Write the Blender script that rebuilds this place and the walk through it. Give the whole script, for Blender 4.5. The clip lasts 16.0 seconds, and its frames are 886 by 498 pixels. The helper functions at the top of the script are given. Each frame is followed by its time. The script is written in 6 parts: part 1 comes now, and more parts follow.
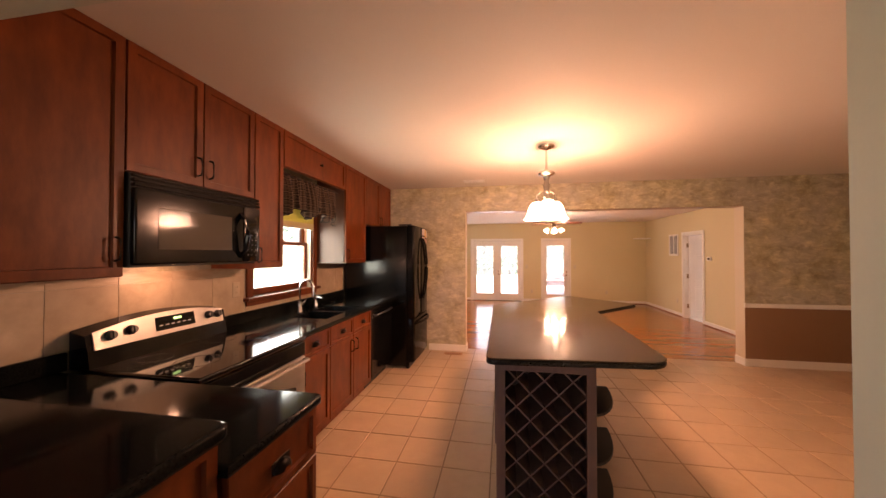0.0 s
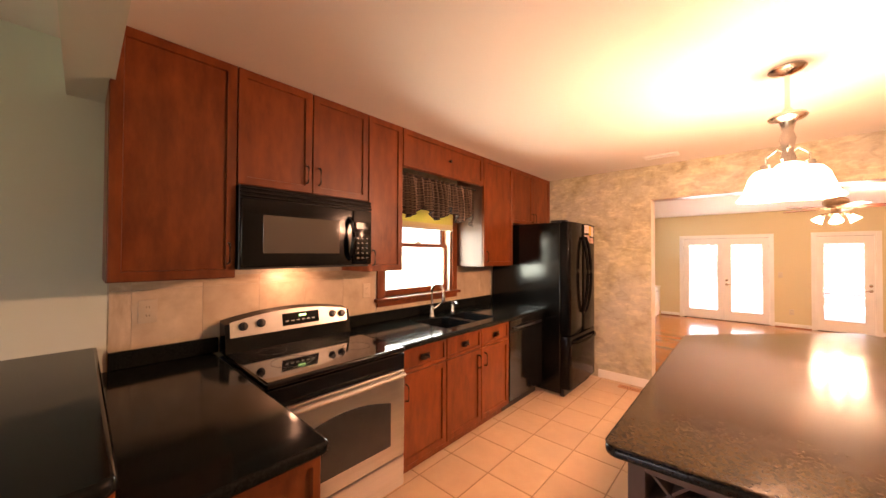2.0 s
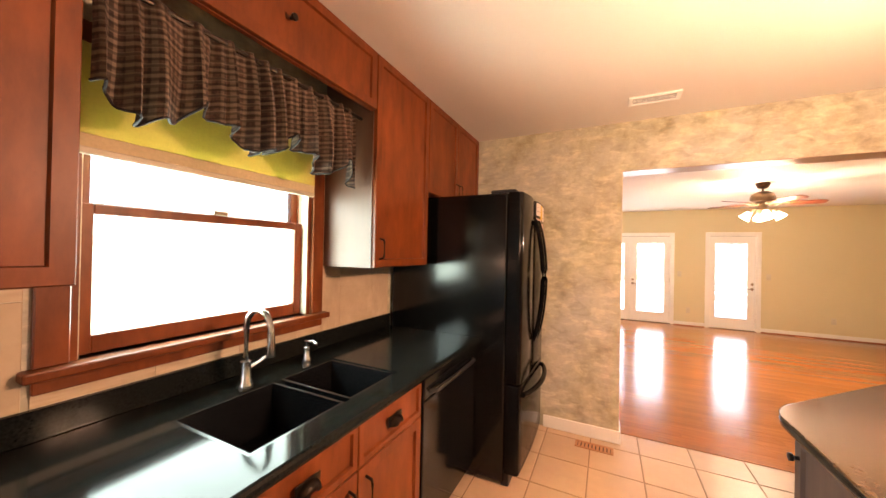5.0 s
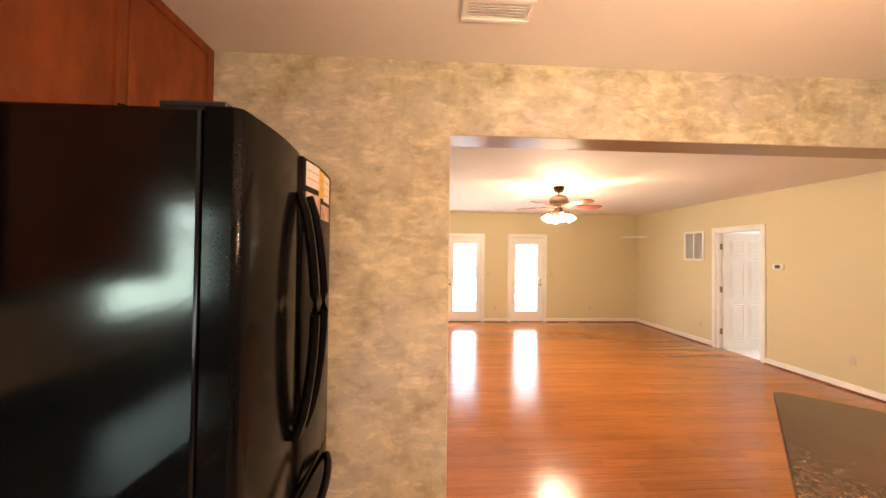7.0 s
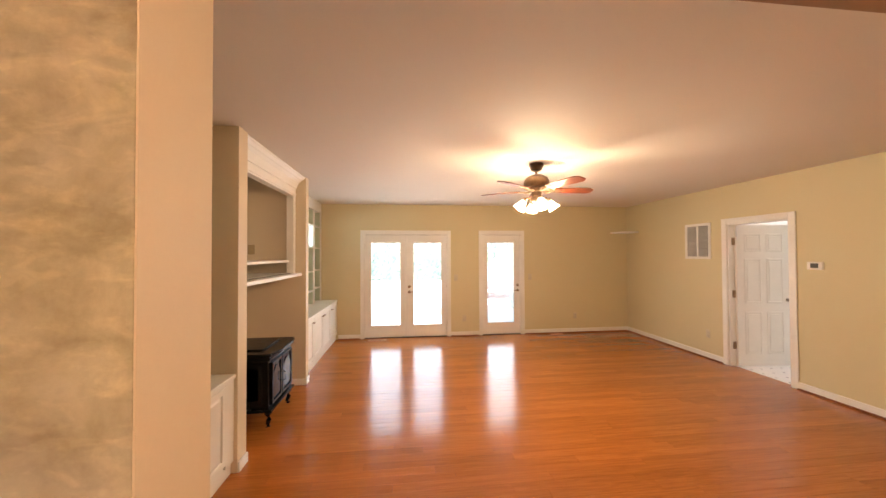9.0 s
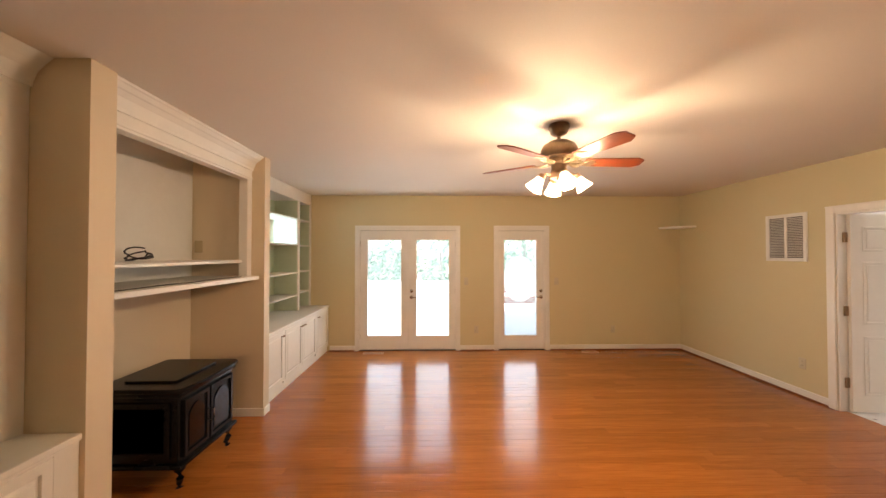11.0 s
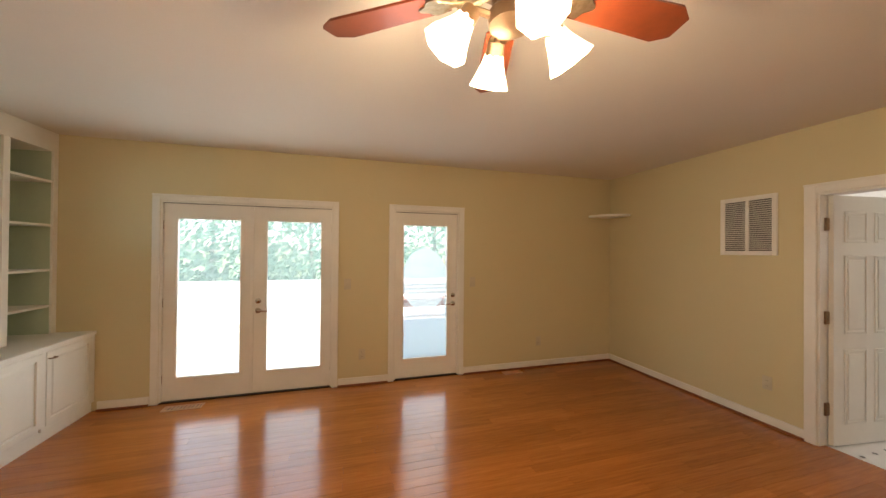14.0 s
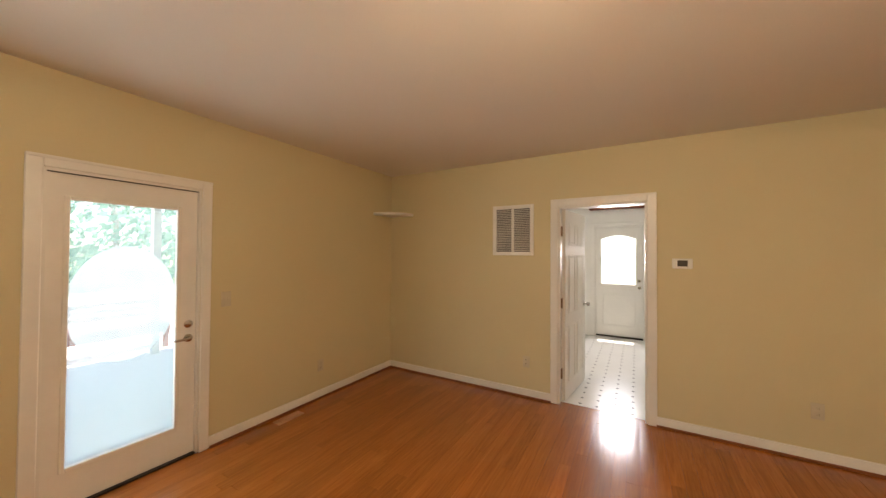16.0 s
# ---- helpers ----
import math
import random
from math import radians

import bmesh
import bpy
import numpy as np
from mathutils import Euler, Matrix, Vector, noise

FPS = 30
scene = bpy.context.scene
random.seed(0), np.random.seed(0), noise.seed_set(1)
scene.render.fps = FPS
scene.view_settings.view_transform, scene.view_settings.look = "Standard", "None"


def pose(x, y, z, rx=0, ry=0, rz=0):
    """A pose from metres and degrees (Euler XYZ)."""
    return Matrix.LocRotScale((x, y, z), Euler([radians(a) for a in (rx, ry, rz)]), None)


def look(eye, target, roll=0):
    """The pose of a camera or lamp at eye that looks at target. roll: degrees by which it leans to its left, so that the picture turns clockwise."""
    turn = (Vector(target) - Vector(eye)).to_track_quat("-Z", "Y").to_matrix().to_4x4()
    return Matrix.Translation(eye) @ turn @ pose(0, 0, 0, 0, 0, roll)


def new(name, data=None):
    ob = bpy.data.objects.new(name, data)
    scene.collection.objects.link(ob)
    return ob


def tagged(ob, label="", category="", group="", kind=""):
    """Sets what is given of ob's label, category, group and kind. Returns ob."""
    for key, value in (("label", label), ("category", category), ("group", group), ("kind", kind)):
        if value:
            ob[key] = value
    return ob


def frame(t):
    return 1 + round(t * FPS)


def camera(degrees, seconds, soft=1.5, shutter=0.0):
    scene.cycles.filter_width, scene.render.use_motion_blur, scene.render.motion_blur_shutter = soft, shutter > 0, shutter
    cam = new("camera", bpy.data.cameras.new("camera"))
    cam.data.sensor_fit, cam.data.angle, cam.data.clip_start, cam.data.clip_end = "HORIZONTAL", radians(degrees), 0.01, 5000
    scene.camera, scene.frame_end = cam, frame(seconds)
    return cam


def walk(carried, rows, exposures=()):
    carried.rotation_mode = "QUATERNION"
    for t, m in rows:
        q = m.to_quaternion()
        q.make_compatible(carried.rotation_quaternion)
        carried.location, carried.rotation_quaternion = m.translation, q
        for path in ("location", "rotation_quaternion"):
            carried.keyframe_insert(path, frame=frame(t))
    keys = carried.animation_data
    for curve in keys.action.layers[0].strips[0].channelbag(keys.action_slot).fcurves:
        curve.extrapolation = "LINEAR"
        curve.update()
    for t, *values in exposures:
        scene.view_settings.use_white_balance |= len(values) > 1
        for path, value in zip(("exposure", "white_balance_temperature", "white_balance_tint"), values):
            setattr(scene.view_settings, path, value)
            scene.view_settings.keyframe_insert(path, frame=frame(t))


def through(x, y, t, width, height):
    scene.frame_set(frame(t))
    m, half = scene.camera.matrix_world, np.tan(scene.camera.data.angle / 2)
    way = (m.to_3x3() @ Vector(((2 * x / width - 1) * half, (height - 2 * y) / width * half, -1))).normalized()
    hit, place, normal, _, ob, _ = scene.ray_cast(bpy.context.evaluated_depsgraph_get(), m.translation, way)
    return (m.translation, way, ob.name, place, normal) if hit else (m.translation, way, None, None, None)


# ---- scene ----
cam = camera(106.2, 16.0)
PATH = [
    (0, (0.236, -0.6, 1.508), (-0.115, 1.369, 1.536), -0.0),
    (0.5, (0.336, -0.452, 1.527), (-0.374, 1.418, 1.548), 0.0),
    (1, (0.518, -0.283, 1.524), (-0.498, 1.44, 1.552), -0.0),
    (1.5, (0.569, -0.102, 1.535), (-0.677, 1.462, 1.559), 0.0),
    (2, (0.495, 0.128, 1.531), (-0.858, 1.6, 1.559), 0.2),
    (2.5, (0.346, 0.376, 1.502), (-1.068, 1.791, 1.527), 0.2),
    (3, (0.161, 0.606, 1.525), (-1.268, 2.005, 1.516), 0.9),
    (5.5, (-0.465, 1.824, 1.493), (-1.101, 3.72, 1.517), 0.8),
    (6, (-0.46, 2.137, 1.499), (-0.841, 4.101, 1.525), 0.6),
    (6.5, (-0.453, 2.451, 1.52), (-0.589, 4.447, 1.536), 0.9),
    (7, (-0.449, 2.779, 1.521), (-0.341, 4.776, 1.55), 0.7),
    (7.5, (-0.34, 3.133, 1.535), (-0.088, 5.117, 1.565), 0.4),
    (8, (-0.26, 3.471, 1.528), (0.014, 5.451, 1.558), 0.5),
    (8.5, (-0.095, 3.753, 1.540), (0.162, 5.736, 1.572), 0.1),
    (11, (0.516, 4.925, 1.538), (0.555, 6.924, 1.567), -0.0),
    (11.5, (0.649, 5.18, 1.481), (0.678, 7.179, 1.486), -0.1),
    (12, (0.829, 5.48, 1.476), (0.821, 7.48, 1.485), 0.0),
    (12.5, (0.907, 5.747, 1.473), (0.915, 7.747, 1.48), 0.3),
    (13, (0.895, 5.989, 1.472), (1.038, 7.984, 1.487), 0.4),
    (13.5, (0.92, 6.234, 1.464), (1.252, 8.206, 1.475), 0.4),
    (14, (0.973, 6.478, 1.466), (1.531, 8.398, 1.48), 0.5),
    (14.5, (0.971, 6.768, 1.446), (1.822, 8.578, 1.471), 0.7),
    (15, (0.956, 7.045, 1.461), (2.131, 8.664, 1.481), 0.6),
    (15.5, (0.994, 7.232, 1.471), (2.46, 8.592, 1.486), 0.4),
    (16, (1.042, 7.459, 1.463), (2.769, 8.468, 1.494), 0.4),
]
LOOK = [(0.0, 2.1, 7950, 44), (0.7, 2.42, 7850, 42), (1.5, 2.75, 7850, 40), (3.0, 3.0, 7400, 30), (5.5, 2.9, 6850, 22), (7.0, 2.84, 6650, 17), (8.5, 2.44, 6850, 19), (11.0, 2.00, 7050, 18), (12.5, 1.72, 6950, 16), (14.5, 1.57, 6850, 10), (16.0, 1.73, 6950, 11)]
walk(cam, [(t, look(eye, target, roll)) for t, eye, target, roll in PATH], exposures=LOOK)

# ---- world, sun and lamps ----
world = bpy.data.worlds.new("sky")
scene.world = world
world.use_nodes = True
wn = world.node_tree.nodes
sky = wn.new("ShaderNodeTexSky")
sky.sky_type, sky.sun_disc = "NISHITA", False
sky.sun_elevation, sky.sun_rotation = radians(74), radians(92)
wn["Background"].inputs["Strength"].default_value = 0.15
world.node_tree.links.new(sky.outputs["Color"], wn["Background"].inputs["Color"])
sun = new("sun", bpy.data.lights.new("sun", "SUN"))
sun.data.energy, sun.data.angle, sun.data.color = 5.0, radians(0.5), (1.0, 0.95, 0.87)
sun.matrix_world = look((2.75, -0.2, 9.6), (0, 0, 0))

CEIL = 2.545
CEIL_F = 2.47
WARM = (1.0, 0.58, 0.345)


def lamp(name, place, watts, size=0.03, color=WARM):
    ob = new(name, bpy.data.lights.new(name, "POINT"))
    ob.data.energy, ob.data.shadow_soft_size, ob.data.color = watts, size, color
    ob.location = place
    return ob


def window_light(name, place, target, w, h, watts, color=(0.86, 0.95, 1.0)):
    ob = new(name, bpy.data.lights.new(name, "AREA"))
    ob.data.shape, ob.data.size, ob.data.size_y, ob.data.energy, ob.data.color = "RECTANGLE", w, h, watts, color
    ob.matrix_world = look(place, target)
    return ob


PEND = (0.655, 2.71)
FAN = (1.40, 7.30)
for k in range(3):
    a = radians(30 + 120 * k)
    lamp("pendant_bulb_light", (PEND[0] + 0.1 * math.cos(a), PEND[1] + 0.1 * math.sin(a), 1.90), 7.8, 0.035)
for k in range(4):
    a = radians(-5 + 90 * k)
    lamp("fan_bulb_light", (FAN[0] + 0.17 * math.cos(a), FAN[1] + 0.17 * math.sin(a), 1.985), 5.0, 0.025, (1.0, 0.76, 0.50))
lamp("range_light", (-1.72, 1.1, 1.37), 0.6, 0.03)
window_light("french_door_daylight", (0.06, 10.30, 1.0), (0.06, 0, 1.0), 1.3, 1.5, 4.5)
window_light("side_door_daylight", (1.87, 10.30, 1.0), (1.87, 0, 1.0), 0.5, 1.5, 2.0)
window_light("kitchen_window_daylight", (-1.98, 2.42, 1.5), (5, 2.42, 1.5), 0.85, 0.7, 6.5, (0.74, 1.0, 0.86))
window_light("bookcase_window_daylight", (-1.96, 9.28, 1.855), (0, 9.28, 1.80), 0.7, 0.22, 1.8, (0.55, 0.88, 1.0))
# fill lamp added in the unseen entry opening to brighten the sage wall
window_light("entry_fill_light", (-0.5, -3.45, 1.5), (-0.5, 0, 1.5), 1.6, 1.2, 2.0)
window_light("laundry_daylight", (7.55, 7.77, 1.5), (0, 7.77, 1.2), 0.5, 0.6, 9.5, (0.98, 0.95, 1.0))

# ---- materials ----


def ramp_mix(nt, fac, c1, c2):
    m = nt.nodes.new("ShaderNodeMix")
    m.data_type = "RGBA"
    m.inputs[6].default_value, m.inputs[7].default_value = (*c1, 1), (*c2, 1)
    nt.links.new(fac, m.inputs[0])
    return m.outputs[2]


def mk(name, c1, c2=None, rough=0.5, metal=0.0, grain=(1, 1, 1), scale=6.0, big=1.2, bump=0.08, coat=0.0, rand=0.0, island=False, c3=None, rough_var=0.1, contrast=1.0, spec=0.5):
    """A surface with variation at two scales, fine relief and, where asked, a shade of its own for each piece."""
    m = bpy.data.materials.new(name)
    m.use_nodes = True
    nt, b = m.node_tree, m.node_tree.nodes["Principled BSDF"]
    c2 = c2 or tuple(v * 0.8 for v in c1)
    tc, mp = nt.nodes.new("ShaderNodeTexCoord"), nt.nodes.new("ShaderNodeMapping")
    mp.inputs["Scale"].default_value = grain
    nt.links.new(tc.outputs["Object"], mp.inputs["Vector"])
    vec = mp.outputs["Vector"]
    if rand:
        src = nt.nodes.new("ShaderNodeNewGeometry").outputs["Random Per Island"] if island else nt.nodes.new("ShaderNodeObjectInfo").outputs["Random"]
        off = nt.nodes.new("ShaderNodeVectorMath")
        off.operation = "MULTIPLY_ADD"
        nt.links.new(src, off.inputs[0])
        off.inputs[1].default_value = (37, 53, 71)
        nt.links.new(vec, off.inputs[2])
        vec = off.outputs[0]
    fine, broad = nt.nodes.new("ShaderNodeTexNoise"), nt.nodes.new("ShaderNodeTexNoise")
    fine.inputs["Scale"].default_value, fine.inputs["Detail"].default_value, fine.inputs["Roughness"].default_value = scale, 6, 0.6
    broad.inputs["Scale"].default_value, broad.inputs["Detail"].default_value = big, 3
    nt.links.new(vec, fine.inputs["Vector"]), nt.links.new(vec, broad.inputs["Vector"])
    rng = nt.nodes.new("ShaderNodeMapRange")
    rng.inputs["From Min"].default_value, rng.inputs["From Max"].default_value = 0.5 - 0.25 / contrast, 0.5 + 0.25 / contrast
    nt.links.new(fine.outputs["Fac"], rng.inputs["Value"])
    col = ramp_mix(nt, rng.outputs[0], c1, c2)
    m2 = nt.nodes.new("ShaderNodeMix")
    m2.data_type = "RGBA"
    rb = nt.nodes.new("ShaderNodeMapRange")
    rb.inputs["From Min"].default_value, rb.inputs["From Max"].default_value = 0.4, 0.68
    rb.inputs["To Max"].default_value = 0.75 if c3 else 0.3
    nt.links.new(broad.outputs["Fac"], rb.inputs["Value"]), nt.links.new(rb.outputs[0], m2.inputs[0])
    nt.links.new(col, m2.inputs[6])
    m2.inputs[7].default_value = (*(c3 or tuple(v * 0.75 for v in c2)), 1)
    col = m2.outputs[2]
    if rand:
        hsv = nt.nodes.new("ShaderNodeHueSaturation")
        r2 = nt.nodes.new("ShaderNodeMapRange")
        r2.inputs["To Min"].default_value, r2.inputs["To Max"].default_value = 1 - rand, 1 + rand
        nt.links.new(src, r2.inputs["Value"]), nt.links.new(r2.outputs[0], hsv.inputs["Value"]), nt.links.new(col, hsv.inputs["Color"])
        col = hsv.outputs[0]
    nt.links.new(col, b.inputs["Base Color"])
    rr = nt.nodes.new("ShaderNodeMapRange")
    rr.inputs["To Min"].default_value, rr.inputs["To Max"].default_value = max(0.02, rough - rough_var * rough), min(1, rough + rough_var)
    nt.links.new(broad.outputs["Fac"], rr.inputs["Value"]), nt.links.new(rr.outputs[0], b.inputs["Roughness"])
    b.inputs["Metallic"].default_value, b.inputs["Coat Weight"].default_value = metal, coat
    b.inputs["Coat Roughness"].default_value, b.inputs["Specular IOR Level"].default_value = 0.08, spec
    if bump:
        bp = nt.nodes.new("ShaderNodeBump")
        bp.inputs["Strength"].default_value, bp.inputs["Distance"].default_value = bump, 0.01
        nt.links.new(fine.outputs["Fac"], bp.inputs["Height"]), nt.links.new(bp.outputs[0], b.inputs["Normal"])
    return m


def glow(name, color, strength):
    m = bpy.data.materials.new(name)
    m.use_nodes = True
    b = m.node_tree.nodes["Principled BSDF"]
    b.inputs["Base Color"].default_value = (0.9, 0.88, 0.82, 1)
    b.inputs["Emission Color"].default_value, b.inputs["Emission Strength"].default_value = (*color, 1), strength
    b.inputs["Roughness"].default_value = 0.3
    return m


def pane_glass(name, tint=(1, 1, 1)):
    m = bpy.data.materials.new(name)
    m.use_nodes = True
    nt = m.node_tree
    nt.nodes.remove(nt.nodes["Principled BSDF"])
    mix, lw, fr = nt.nodes.new("ShaderNodeMixShader"), nt.nodes.new("ShaderNodeLayerWeight"), nt.nodes.new("ShaderNodeMapRange")
    pw = nt.nodes.new("ShaderNodeMath")
    pw.operation, pw.inputs[1].default_value = "POWER", 5.0
    fr.inputs["To Min"].default_value, fr.inputs["To Max"].default_value = 0.025, 0.6
    nt.links.new(lw.outputs["Facing"], pw.inputs[0]), nt.links.new(pw.outputs[0], fr.inputs["Value"])
    tr, gl = nt.nodes.new("ShaderNodeBsdfTransparent"), nt.nodes.new("ShaderNodeBsdfGlossy")
    tr.inputs["Color"].default_value, gl.inputs["Roughness"].default_value = (*tint, 1), 0.01
    nt.links.new(fr.outputs[0], mix.inputs[0]), nt.links.new(tr.outputs[0], mix.inputs[1]), nt.links.new(gl.outputs[0], mix.inputs[2])
    # a thin pale veil on the pane imitates the glare of overexposed daylight
    glare, no, r = nt.nodes.new("ShaderNodeBsdfTranslucent"), nt.nodes.new("ShaderNodeTexNoise"), nt.nodes.new("ShaderNodeMapRange")
    glare.inputs["Color"].default_value, no.inputs["Scale"].default_value, no.inputs["Detail"].default_value = (0.80, 0.94, 0.92, 1), 3.0, 5
    r.inputs["To Min"].default_value, r.inputs["To Max"].default_value = 0.055, 0.11
    veil = nt.nodes.new("ShaderNodeMixShader")
    nt.links.new(no.outputs["Fac"], r.inputs["Value"]), nt.links.new(r.outputs[0], veil.inputs[0])
    nt.links.new(mix.outputs[0], veil.inputs[1]), nt.links.new(glare.outputs[0], veil.inputs[2])
    nt.links.new(veil.outputs[0], nt.nodes["Material Output"].inputs["Surface"])
    return m


def sponged(name, c1, c2, c3):
    """Rag-rolled plaster: feathered brush marks of three tones over a cloudy ground."""
    m = mk(name, c1, c2, rough=0.45, scale=7.0, big=1.9, bump=0.02, contrast=1.5, c3=c3, spec=0.3)
    nt, b = m.node_tree, m.node_tree.nodes["Principled BSDF"]
    for n in nt.nodes:
        if n.type == "TEX_NOISE":
            n.inputs["Distortion"].default_value = 0.25
            n.inputs["Detail"].default_value = 8
            n.inputs["Roughness"].default_value = 0.66
    base = b.inputs["Base Color"].links[0].from_socket
    tc = nt.nodes.new("ShaderNodeTexCoord")
    for turn, stretch, lift, amount in ((0.35, (11, 11, 27), 1.34, 0.85), (-0.5, (13, 13, 22), 0.72, 0.75), (0.25, (30, 30, 75), 1.25, 0.7)):
        mp, no, r, mx = (nt.nodes.new(k) for k in ("ShaderNodeMapping", "ShaderNodeTexNoise", "ShaderNodeMapRange", "ShaderNodeMix"))
        mp.inputs["Rotation"].default_value, mp.inputs["Scale"].default_value = (turn, turn, 0), stretch
        no.inputs["Scale"].default_value, no.inputs["Detail"].default_value, no.inputs["Distortion"].default_value = 0.55, 6, 0.7
        r.inputs["From Min"].default_value, r.inputs["From Max"].default_value, r.inputs["To Max"].default_value = 0.53, 0.68, amount
        mx.data_type, mx.blend_type = "RGBA", "MULTIPLY"
        mx.inputs[7].default_value = (lift, lift * 0.99, lift * 0.95, 1)
        nt.links.new(tc.outputs["Object"], mp.inputs["Vector"]), nt.links.new(mp.outputs["Vector"], no.inputs["Vector"])
        nt.links.new(no.outputs["Fac"], r.inputs["Value"]), nt.links.new(r.outputs[0], mx.inputs[0]), nt.links.new(base, mx.inputs[6])
        base = mx.outputs[2]
    nt.links.new(base, b.inputs["Base Color"])
    return m


def leathered(name, c1, c2, c3):
    """Brown granite with a leathered face: fine crystals over soft dimples that scatter the light."""
    m = mk(name, c1, c2, rough=0.10, scale=95, big=14, bump=0.005, contrast=2.3, c3=c3, rough_var=0.04, spec=0.23)
    nt, b = m.node_tree, m.node_tree.nodes["Principled BSDF"]
    fine = b.inputs["Normal"].links[0].from_node
    tc, no, bp = (nt.nodes.new(k) for k in ("ShaderNodeTexCoord", "ShaderNodeTexNoise", "ShaderNodeBump"))
    no.inputs["Scale"].default_value, no.inputs["Detail"].default_value, no.inputs["Distortion"].default_value = 38, 3, 0.6
    bp.inputs["Strength"].default_value, bp.inputs["Distance"].default_value = 0.007, 0.01
    nt.links.new(tc.outputs["Object"], no.inputs["Vector"]), nt.links.new(no.outputs["Fac"], bp.inputs["Height"])
    nt.links.new(fine.outputs[0], bp.inputs["Normal"]), nt.links.new(bp.outputs[0], b.inputs["Normal"])
    return m


def plaid(name, c1, c2, c3):
    """Woven checks along y and z with a fine weave."""
    m = mk(name, c1, c2, rough=0.95, scale=60, bump=0.25)
    nt = m.node_tree
    b = nt.nodes["Principled BSDF"]
    tc = nt.nodes.new("ShaderNodeTexCoord")
    base = b.inputs["Base Color"].links[0].from_socket
    for way, col in (("Y", c2), ("Z", c3), ("Y", c3), ("Z", c2)):
        w = nt.nodes.new("ShaderNodeTexWave")
        w.bands_direction, w.inputs["Scale"].default_value = way, 11.0 if (way == "Y") == (col == c2) else 16.0
        nt.links.new(tc.outputs["Object"], w.inputs["Vector"])
        mx, r = nt.nodes.new("ShaderNodeMix"), nt.nodes.new("ShaderNodeMapRange")
        r.inputs["From Min"].default_value, r.inputs["From Max"].default_value, r.inputs["To Max"].default_value = 0.5, 0.75, 0.6 if col == c2 else 0.35
        mx.data_type = "RGBA"
        mx.inputs[7].default_value = (*col, 1)
        nt.links.new(w.outputs["Fac"], r.inputs["Value"]), nt.links.new(r.outputs[0], mx.inputs[0]), nt.links.new(base, mx.inputs[6])
        base = mx.outputs[2]
    nt.links.new(base, b.inputs["Base Color"])
    return m


def backlit(name, color, through=0.5):
    """Thin cloth that lets some of the daylight through."""
    m = mk(name, color, rough=0.9, scale=80, bump=0.1)
    nt = m.node_tree
    mix, tr = nt.nodes.new("ShaderNodeMixShader"), nt.nodes.new("ShaderNodeBsdfTranslucent")
    tr.inputs["Color"].default_value, mix.inputs[0].default_value = (*color, 1), through
    nt.links.new(nt.nodes["Principled BSDF"].outputs[0], mix.inputs[1]), nt.links.new(tr.outputs[0], mix.inputs[2])
    nt.links.new(mix.outputs[0], nt.nodes["Material Output"].inputs["Surface"])
    return m


def film(name):
    """A thin translucent white film."""
    m = bpy.data.materials.new(name)
    m.use_nodes = True
    nt = m.node_tree
    nt.nodes.remove(nt.nodes["Principled BSDF"])
    mix, tr, df, no = (nt.nodes.new(k) for k in ("ShaderNodeMixShader", "ShaderNodeBsdfTransparent", "ShaderNodeBsdfTranslucent", "ShaderNodeTexNoise"))
    df.inputs["Color"].default_value = (0.85, 0.86, 0.85, 1)
    no.inputs["Scale"].default_value = 6.0
    r = nt.nodes.new("ShaderNodeMapRange")
    r.inputs["To Min"].default_value, r.inputs["To Max"].default_value = 0.35, 0.60
    nt.links.new(no.outputs["Fac"], r.inputs["Value"]), nt.links.new(r.outputs[0], mix.inputs[0])
    nt.links.new(tr.outputs[0], mix.inputs[1]), nt.links.new(df.outputs[0], mix.inputs[2])
    nt.links.new(mix.outputs[0], nt.nodes["Material Output"].inputs["Surface"])
    return m


CHERRY = mk("cherry_wood", (0.215, 0.053, 0.0135), (0.095, 0.021, 0.005), rough=0.34, grain=(4, 4, 1.3), scale=3.4, big=1.5, bump=0.015, coat=0.0, contrast=1.15, spec=0.28, rand=0.10)
ISLE_WOOD = mk("island_wood", (0.16, 0.095, 0.075), (0.12, 0.07, 0.055), rough=0.45, grain=(9, 9, 0.9), scale=5, bump=0.03)
GRANITE = mk("black_granite", (0.003, 0.0036, 0.0033), (0.011, 0.0125, 0.012), rough=0.075, scale=130, big=9, bump=0.002, spec=0.13, contrast=2.0, c3=(0.008, 0.009, 0.008), rough_var=0.05)
ISLE_STONE = leathered("brown_leathered_granite", (0.066, 0.045, 0.026), (0.016, 0.011, 0.008), (0.046, 0.033, 0.020))
STONE_EDGE = mk("dark_polished_granite_edge", (0.006, 0.007, 0.0065), (0.022, 0.022, 0.020), rough=0.10, scale=110, bump=0.004, spec=0.35, contrast=2.0)
BLACK_GLOSS = mk("black_enamel", (0.004, 0.0045, 0.0045), (0.006, 0.006, 0.0065), rough=0.09, scale=40, bump=0.006, rough_var=0.04, spec=0.32)
BLACK_FRIDGE = mk("black_textured_steel", (0.0022, 0.0022, 0.0022), (0.0035, 0.0035, 0.0035), rough=0.13, scale=220, bump=0.004, spec=0.10, rough_var=0.05)
FRIDGE_SIDE = mk("black_glossy_side", (0.002, 0.0024, 0.0023), (0.003, 0.003, 0.003), rough=0.13, scale=45, bump=0.035, spec=0.40, rough_var=0.05)
BLACK_PLASTIC = mk("black_plastic", (0.010, 0.010, 0.010), rough=0.35, scale=60, bump=0.02)
